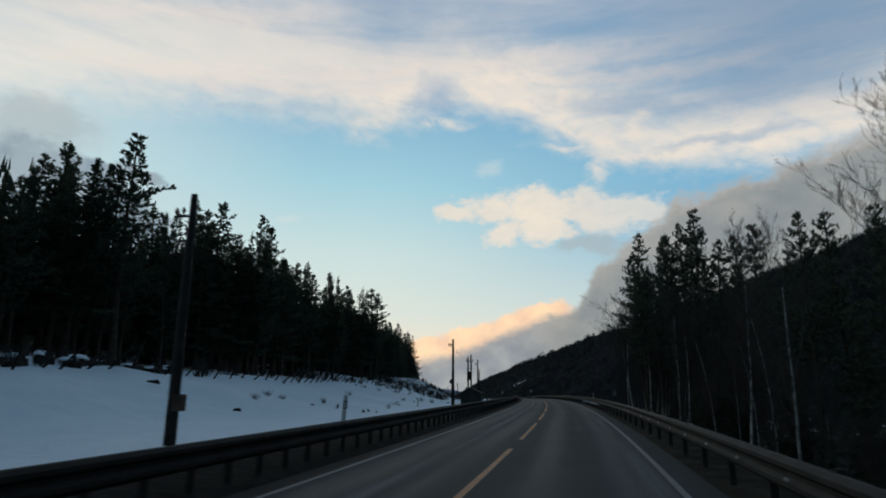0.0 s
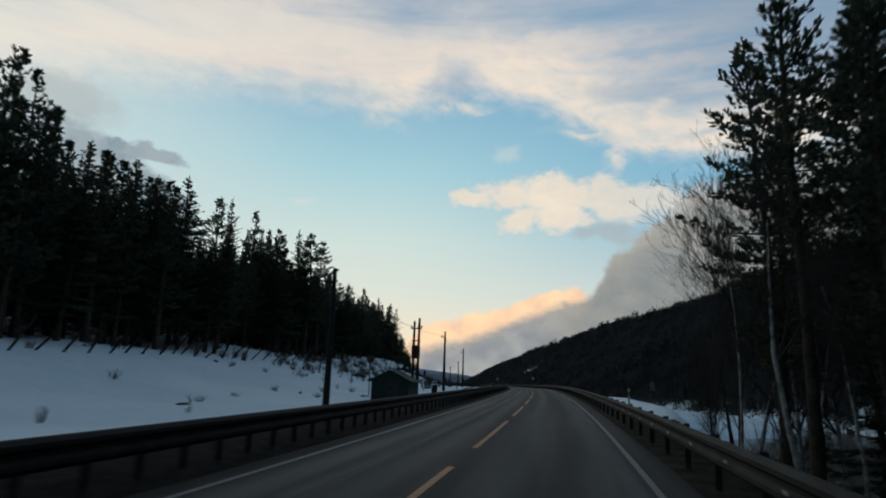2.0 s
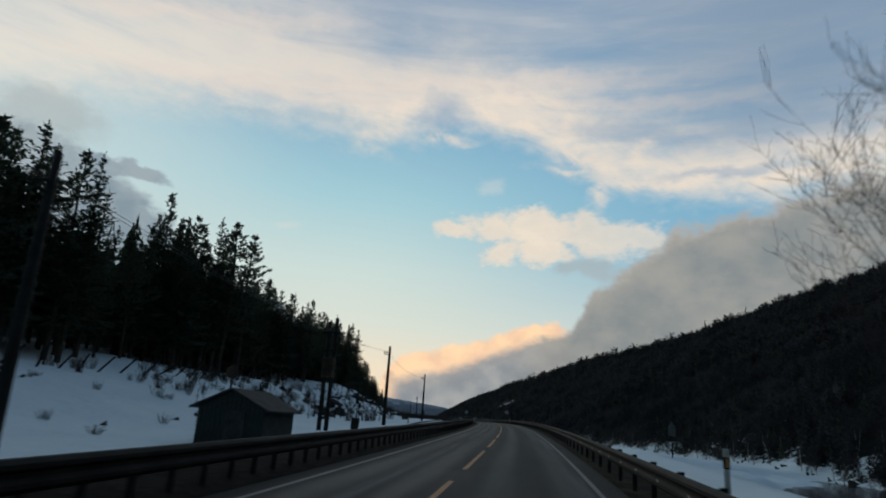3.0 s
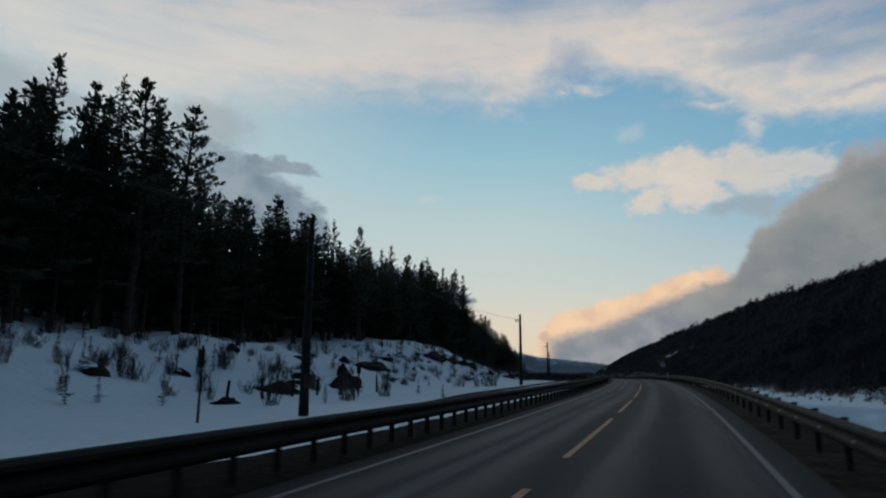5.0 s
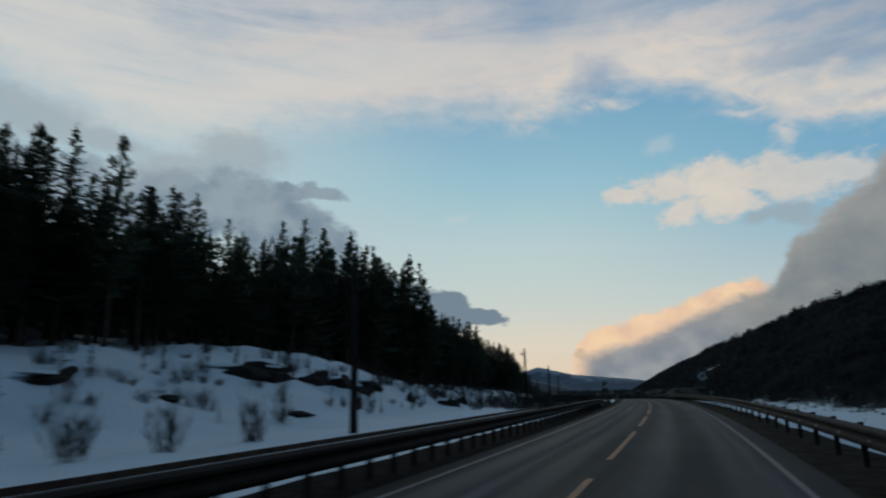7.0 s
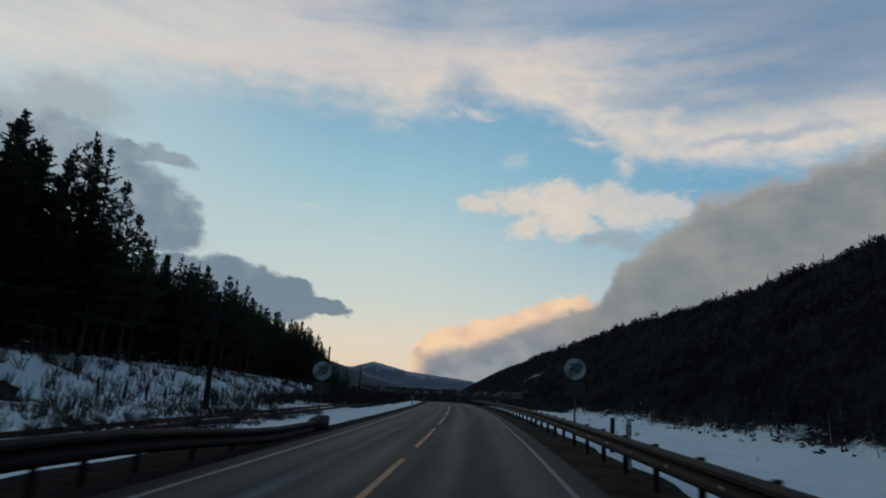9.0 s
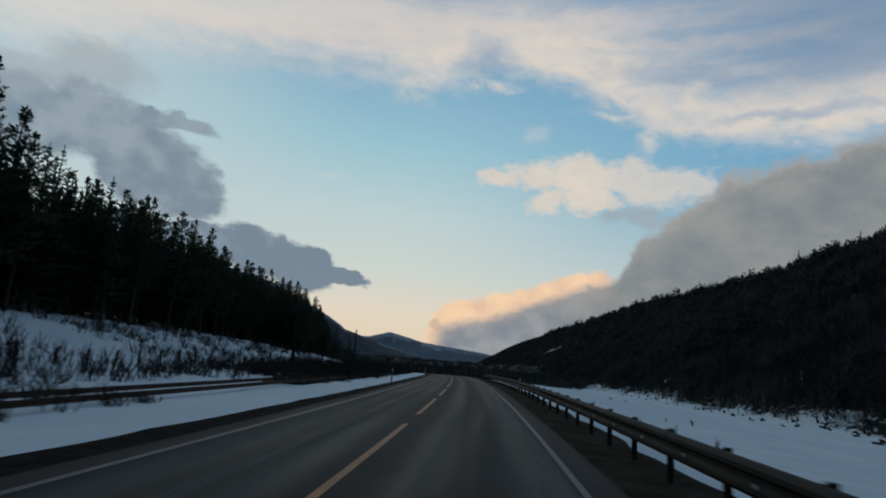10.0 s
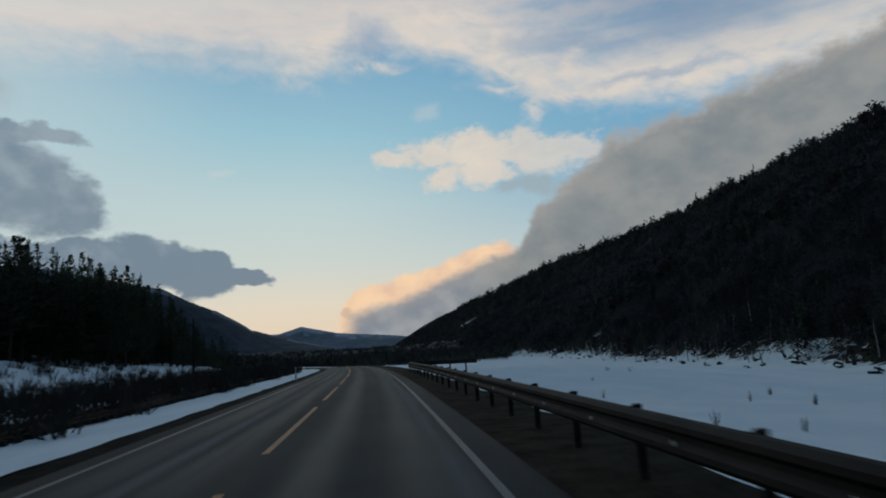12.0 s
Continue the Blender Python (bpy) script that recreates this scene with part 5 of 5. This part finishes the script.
# ---------------------------------------------------------------- railway beside the road
def railway():
    t = thing("railway_track", "narrow rusty railway track half buried in snow", "railway track", kind="structure")
    for lat in (-8.62, -10.08):
        v, f = [], []
        prof = [(-0.07, -0.16), (0.07, -0.16), (0.02, -0.13), (0.02, -0.04), (0.036, -0.03), (0.036, 0), (-0.036, 0), (-0.036, -0.03), (-0.02, -0.04), (-0.02, -0.13)]
        ss = np.arange(133, 420, 3.0)
        for s in ss:
            for dx, dz in prof:
                v.append(on_line(s, lat + dx, dz - 0.02 - 0.18 * float(1 - ease(s, 133, 145))))
        n = len(prof)
        for i in range(len(ss) - 1):
            for k in range(n):
                a, b = i * n + k, i * n + (k + 1) % n
                f.append((a, b, b + n, a + n))
        part("rail", mesh_from("rail", v, f, RUST), t)
    sleeper = finish(box_bm(2.4, 0.24, 0.16, 0, 0.01), "sleeper", POSTWOOD)
    for s in np.arange(254, 330, 0.75):
        part("sleeper", sleeper, t, Matrix.Translation(on_line(s, -9.35, -0.32)) @ pose(0, 0, 0, 0, 0, heading(s)))


railway()


# ---------------------------------------------------------------- hut
def hut():
    green = simple("dark_green_boards", (0.012, 0.018, 0.016), (0.035, 0.045, 0.04), 2.0, 0.8, 0, 0.4, 0.01)
    roofing = simple("dark_roofing_felt", (0.02, 0.02, 0.021), (0.05, 0.05, 0.05), 2.0, 0.9, 0, 0.3, 0.01)
    w2, dp, eave, top = 1.35, 3.2, 1.9, 2.55
    ob = thing("hut", "small dark wooden trackside hut with a gabled roof", "hut", Matrix.Translation(on_line(86.0, -9.6, -0.85)) @ pose(0, 0, 0, 0, 0, heading(86)))
    v = [(-w2, 0, 0), (w2, 0, 0), (w2, 0, eave), (0, 0, top), (-w2, 0, eave), (-w2, dp, 0), (w2, dp, 0), (w2, dp, eave), (0, dp, top), (-w2, dp, eave)]
    f = [(0, 1, 2, 3, 4), (9, 8, 7, 6, 5), (0, 5, 6, 1), (1, 6, 7, 2), (4, 9, 5, 0), (2, 7, 8, 3), (3, 8, 9, 4)]
    part("wall", mesh_from("wall", v, f, green), ob)
    board = finish(box_bm(0.16, 0.02, 1.9, 0, 0.004), "board", green)
    for k in range(14):
        x = -w2 + 0.1 + k * (2 * w2 - 0.2) / 13
        part("board", board, ob, Matrix.Translation((x, -0.012, 0)) @ Matrix.Diagonal((0.9, 1, 1 + (top - eave) / eave * (1 - abs(x) / w2), 1)))
    for side in (-1, 1):
        bm = bmesh.new()
        for (x, z) in ((0.0, top + 0.03), (side * (w2 + 0.25), eave - 0.09)):
            for y in (-0.3, dp + 0.3):
                for dz in (0, 0.07):
                    bm.verts.new((x, y, z + dz))
        bmesh.ops.convex_hull(bm, input=bm.verts)
        part("roof", finish(bm, "roof", roofing), ob)
    part("door", finish(box_bm(0.8, 0.05, 1.75, 0.05, 0.008), "door", roofing), ob, Matrix.Translation((0.2, -0.04, 0)))


hut()


# ---------------------------------------------------------------- pole fittings
def fit_pole(ob, height, arm_side=-1, box=False):
    """Crossarm with insulators, and what else hangs on a pole."""
    part("crossarm", finish(box_bm(0.62, 0.08, 0.08, 0, 0.01), "crossarm", POSTWOOD), ob, Matrix.Translation((arm_side * 0.26, -0.16, height - 0.85)))
    for x in (-0.22, 0.02):
        v, f = [], []
        tube(v, f, [(0, 0, 0), (0, 0, 0.07), (0, 0, 0.09), (0, 0, 0.15), (0, 0, 0.17), (0, 0, 0.24)], [0.03, 0.03, 0.075, 0.075, 0.05, 0.04], 10)
        part("insulator", mesh_from("insulator", v, f, INSUL, True), ob, Matrix.Translation((arm_side * 0.26 + x * 1.05 * (1 if arm_side < 0 else -1), -0.16, height - 0.75)))
    if box:
        part("switch_box", finish(box_bm(0.34, 0.30, 0.52, 0, 0.02), "switch_box", RUST), ob, Matrix.Translation((0.22, -0.05, 1.35)), "dark metal box strapped to the pole")


POLES = []
for s, lat, h, bx in ((18.9, -11.0, 8.3, True), (75.9, -10.7, 7.6, False), (126.0, -11.5, 7.7, True), (176.5, -12.7, 7.9, True), (234.6, -15.0, 7.4, False), (285.0, -17.0, 7.5, False), (340.0, -18.0, 7.5, False)):
    ob = pole(s, lat, h, "tall dark tarred wooden utility pole in the snow")
    fit_pole(ob, h + 0.3, -1, bx)
    POLES.append((s, lat, h))


def wire(a, b, sag, name="overhead_wire"):
    v, f = [], []
    pts = [a.lerp(b, i / 10) - Vector((0, 0, sag * 4 * (i / 10) * (1 - i / 10))) for i in range(11)]
    tube(v, f, pts, [0.008] * 11, 4)
    tagged(new(name, mesh_from(name, v, f, WIRE)), "thin dark overhead wire strung between poles", "wire", "overhead wires")


for (s0, l0, h0), (s1, l1, h1) in zip(POLES[1:4], POLES[2:4]):
    for dx in (-0.5, -0.25):
        wire(ground(s0, l0 + dx, h0 - 0.5), ground(s1, l1 + dx, h1 - 0.5), 0.7)

# twin pole with its transformer, and stays
twin = thing("transformer_pole", "pair of dark wooden poles carrying a transformer", "utility pole", Matrix.Translation(ground(104.2, -11.4, -0.3)) @ pose(0, 0, 0, 0, 0, heading(104)))
for x in (-0.24, 0.24):
    v, f = [], []
    tube(v, f, [(x, 0, 0), (x, 0, 4), (x, 0, 7.4 + (0.3 if x > 0 else 0))], [0.15, 0.13, 0.11], 9)
    part("shaft", mesh_from("shaft", v, f, POSTWOOD, True), twin)
bm = box_bm(0.75, 0.6, 1.3, 0, 0.04)
for k in range(5):
    box_bm(0.04, 0.75, 1.0, 0.15, 0.01, bm, (-0.3 + 0.15 * k, 0))
part("transformer", finish(bm, "transformer", RUST), twin, Matrix.Translation((0, -0.1, 3.7)))
part("crossarm", finish(box_bm(1.1, 0.1, 0.12, 0, 0.01), "crossarm", POSTWOOD), twin, Matrix.Translation((0, -0.15, 6.6)))
part("crossarm", finish(box_bm(0.9, 0.1, 0.10, 0, 0.01), "crossarm", POSTWOOD), twin, Matrix.Translation((0, -0.15, 5.4)))
for x in (-0.5, -0.17, 0.17, 0.5):
    v, f = [], []
    tube(v, f, [(0, 0, 0), (0, 0, 0.09), (0, 0, 0.16), (0, 0, 0.24)], [0.03, 0.07, 0.07, 0.04], 8)
    part("insulator", mesh_from("insulator", v, f, INSUL, True), twin, Matrix.Translation((x, -0.15, 6.72)))

# round railway board on a stake (seen from behind the hut)
def disc_sign(s, lat, z, d, label):
    ob = thing("round_sign", label, "sign", Matrix.Translation(ground(s, lat)) @ pose(0, 0, 0, 0, 0, heading(s)))
    v, f = [], []
    tube(v, f, [(0, 0, -0.3), (0, 0, z)], [0.04, 0.04], 7)
    part("post", mesh_from("post", v, f, POSTWOOD, True), ob)
    v, f = [], []
    tube(v, f, [(0, -0.05, z), (0, -0.035, z)], [d / 2, d / 2], 24)
    f.append(tuple(range(24))[::-1])
    part("disc", mesh_from("disc", v, f, RUST), ob)


stake(216.2, 6.1, 1.1, 2)
disc_sign(93.0, -13.0, 3.0, 0.65, "round dark signal board on a stake in snow")


def stick_signal(s, lat, h):
    """Small trackside marker: a post with a dark board."""
    ob = thing("marker_board", "dark wooden marker board on a post in snow", "marker", Matrix.Translation(ground(s, lat)) @ pose(0, 0, 0, 0, 0, heading(s)))
    v, f = [], []
    tube(v, f, [(0, 0, -0.3), (0, 0, h)], [0.045, 0.04], 6)
    part("post", mesh_from("post", v, f, POSTWOOD, True), ob)
    part("board", finish(box_bm(0.30, 0.04, 0.62, h - 0.75, 0.01), "board", POSTWOOD), ob, Matrix.Translation((0, -0.05, 0)))


def low_board(s, lat):
    """A dark board on two short legs, its pale edge towards the road."""
    ob = thing("track_board", "dark board on two short legs in snow", "board", Matrix.Translation(ground(s, lat)) @ pose(0, 0, 0, 0, 4, heading(s) - 8))
    part("panel", finish(box_bm(0.56, 0.05, 0.78, 0.14, 0.012), "panel", POSTWOOD), ob)
    part("edge_strip", finish(box_bm(0.035, 0.056, 0.76, 0.15, 0.006), "edge_strip", RUST), ob, Matrix.Translation((0.28, 0, 0)))
    leg = finish(box_bm(0.05, 0.05, 0.6, -0.35, 0.006), "leg", POSTWOOD)
    for x in (-0.17, 0.17):
        part("leg", leg, ob, Matrix.Translation((x, 0.05, 0)))


low_board(106.3, -9.8)


def arrow_board(s, lat):
    """Grey pointed board on a post, on the bank of the river."""
    ob = thing("pointed_sign", "small grey pointed board on a post on the river bank", "sign", Matrix.Translation(ground(s, lat)) @ pose(0, 0, 0, 0, 0, heading(s)))
    v, f = [], []
    top = 1.3 + 0.45 - float(ground_up(s, lat))
    tube(v, f, [(0, 0.03, -0.4), (0, 0.03, top - 0.2)], [0.04, 0.035], 7)
    part("post", mesh_from("post", v, f, POSTWOOD, True), ob)
    rim = [(-0.24, 0), (0.24, 0), (0.24, 0.62), (0, 0.98), (-0.24, 0.62)]
    v = [(x, y, top - 0.98 + z) for y in (-0.02, 0.02) for x, z in rim]
    f = [(4, 3, 2, 1, 0), (5, 6, 7, 8, 9)] + [(k, (k + 1) % 5, (k + 1) % 5 + 5, k + 5) for k in range(5)]
    part("board", mesh_from("board", v, f, simple("faded_grey_paint", (0.10, 0.10, 0.095), (0.17, 0.17, 0.16), 3.0, 0.7, 0, 0.1, 0.002)), ob)


arrow_board(108.8, 11.8)
stick_signal(143.8, -17.8, 2.2)
stick_signal(122.5, -13.5, 2.6)
# ---------------------------------------------------------------- road furniture
PLASTIC = simple("grubby_white_plastic", (0.34, 0.34, 0.33), (0.60, 0.60, 0.58), 5.0, 0.6, 0, 0.1, 0.002)
BLACKBAND = simple("black_plastic", (0.012, 0.012, 0.012), (0.03, 0.03, 0.03), 6.0, 0.88, 0, 0.1, 0.002)
AMBER = simple("amber_reflector", (0.55, 0.22, 0.05), (0.75, 0.34, 0.10), 12.0, 0.3, 0, 0.1, 0.001)


def delineator(s, lat, base=None, lean=0.0, refl=PLASTIC):
    m = Matrix.Translation(ground(s, lat) if base is None else on_line(s, lat, base)) @ pose(0, 0, 0, 0, lean, heading(s))
    ob = thing("delineator_post", "white plastic road delineator post with black band", "delineator", m, "delineator posts")
    bm = box_bm(0.11, 0.05, 1.2, -0.2, 0.018)
    part("stem", finish(bm, "stem", PLASTIC), ob)
    part("band", finish(box_bm(0.116, 0.056, 0.24, 0.62, 0.018), "band", BLACKBAND), ob)
    part("reflector", finish(box_bm(0.05, 0.012, 0.16, 0.66, 0.004), "reflector", refl), ob, Matrix.Translation((0, -0.03, 0)))


delineator(17.0, -4.6, 0.30, 4)
delineator(74.9, 5.25, 0.15, 0, AMBER)
delineator(264.0, 5.15, -0.1, -3, AMBER)
delineator(259.8, -3.75, -0.05, 2)
delineator(310.0, -3.8, -0.05, 0)
delineator(209.6, 5.1, 0.1, 0, PLASTIC)

GREYFACE = simple("retroreflective_white_sheet", (0.42, 0.44, 0.44), (0.52, 0.54, 0.54), 3.0, 0.5, 0, 0.05, 0.001)
GREYNUMBER = simple("grey_sign_number", (0.10, 0.10, 0.10), (0.15, 0.15, 0.15), 4.0, 0.6, 0, 0.05, 0.001)
SIGNBACK = simple("grey_sign_back", (0.05, 0.045, 0.04), (0.09, 0.08, 0.07), 3.0, 0.6, 0.3, 0.1, 0.002)


def lettering(text, size, name):
    cu = bpy.data.curves.new(name, "FONT")
    cu.body, cu.size, cu.align_x, cu.align_y, cu.extrude, cu.space_character = text, size, "CENTER", "CENTER", 0.002, 0.92
    cu.offset = size * 0.012
    ob = bpy.data.objects.new(name, cu)
    scene.collection.objects.link(ob)
    dep = bpy.context.evaluated_depsgraph_get()
    me = bpy.data.meshes.new_from_object(ob.evaluated_get(dep))
    bpy.data.objects.remove(ob)
    me.materials.clear()
    me.materials.append(GREYNUMBER)
    return me


def speed_end_sign(s, lat, z, d, turn):
    """End-of-70 sign: grey disc, black number, slanting bars."""
    ob = thing("speed_sign", "round grey end-of-70 speed limit sign on a steel post", "road sign", Matrix.Translation(on_line(s, lat, 0)) @ pose(0, 0, 0, 0, 0, heading(s) + turn), "speed signs")
    v, f = [], []
    tube(v, f, [(0, 0.05, -0.5), (0, 0.05, z + d / 2 - 0.1)], [0.032, 0.032], 9)
    part("post", mesh_from("post", v, f, SIGNBACK, True), ob)
    v, f = [], []
    tube(v, f, [(0, 0.012, z), (0, -0.002, z)], [d / 2, d / 2], 40)
    disc = part("disc", mesh_from("disc", v, f, GREYFACE), ob)
    v, f = [], []
    tube(v, f, [(0, 0.022, z), (0, 0.013, z)], [d / 2 - 0.01, d / 2 - 0.01], 40)
    part("backing", mesh_from("backing", v, f, SIGNBACK), ob)
    part("number", lettering("70", d * 0.62, "number"), disc, Matrix.Translation((0, -0.006, z)) @ pose(0, 0, 0, 90, 0, 0))
    for k in range(5):
        o = (k - 2) * d * 0.075
        l = 2 * math.sqrt((d / 2 * 0.93) ** 2 - o * o)
        bar = finish(box_bm(l, 0.003, d * 0.036, -d * 0.018), "bar", BLACKBAND)
        part("bar", bar, disc, Matrix.Translation((o * 0.766 * -1 * 0.84, -0.010, z + o * 0.84)) @ pose(0, 0, 0, 0, -42, 0))
    part("plate", finish(box_bm(d * 0.95, 0.012, d * 0.62, z - d * 1.22, 0.01), "plate", SIGNBACK), ob, Matrix.Translation((0, 0.01, 0)), "dull brownish plate under the disc")


speed_end_sign(218.6, 5.25, 2.55, 0.80, -2)
speed_end_sign(218.3, -4.25, 2.02, 0.70, 3)


def rail_terminal():
    """The left guardrail dips to the ground and ends in a black rubber-clad nose."""
    ob = thing("guardrail_terminal", "black bulky end terminal of the lowered guardrail", "guardrail terminal")
    part("beam", beam_mesh("beam", 204, 216.1, lambda s: -3.84, 0.72, 1, lambda s: 0.40 * float(ease(s, 202, 213))), ob)
    for s in np.arange(204.6, 212, 2.1):
        part("post", POST, ob, Matrix.Translation(on_line(s, -3.92, -0.42 * float(ease(s, 202, 213)))) @ pose(0, 0, 0, 0, 0, heading(s)))
    bm = bmesh.new()
    for y, hw, z0, z1 in ((0, 0.10, 0.02, 0.30), (0.5, 0.20, -0.02, 0.40), (1.9, 0.24, -0.02, 0.48), (2.1, 0.18, 0.02, 0.44)):
        for x in (-hw, hw):
            for z in (z0, z1):
                bm.verts.new((x, y, z))
    bmesh.ops.convex_hull(bm, input=bm.verts)
    bmesh.ops.bevel(bm, geom=list(bm.edges), offset=0.05, segments=2, affect="EDGES")
    part("nose", finish(bm, "nose", BLACKBAND, True), ob, Matrix.Translation(on_line(215.9, -3.95, -0.04)) @ pose(0, 0, 0, 0, 0, heading(216)))


rail_terminal()
# short rail of the side road ahead
side = thing("guardrail", "short steel guardrail at a side road across snow", "guardrail")
p0, p1 = on_line(311, 5.2, 0), on_line(308, 9.6, 0.0)
d = (p1 - p0).normalized()
bm = box_bm((p1 - p0).length, 0.08, 0.30, 0.42, 0.03)
part("beam", finish(bm, "beam", STEEL), side, Matrix.Translation((p0 + p1) / 2) @ pose(0, 0, 0, 0, 0, math.degrees(math.atan2(d.y, d.x))))
for k in range(4):
    part("post", POST, side, Matrix.Translation(p0.lerp(p1, (k + 0.3) / 4) + Vector((0, 0.07, 0))))
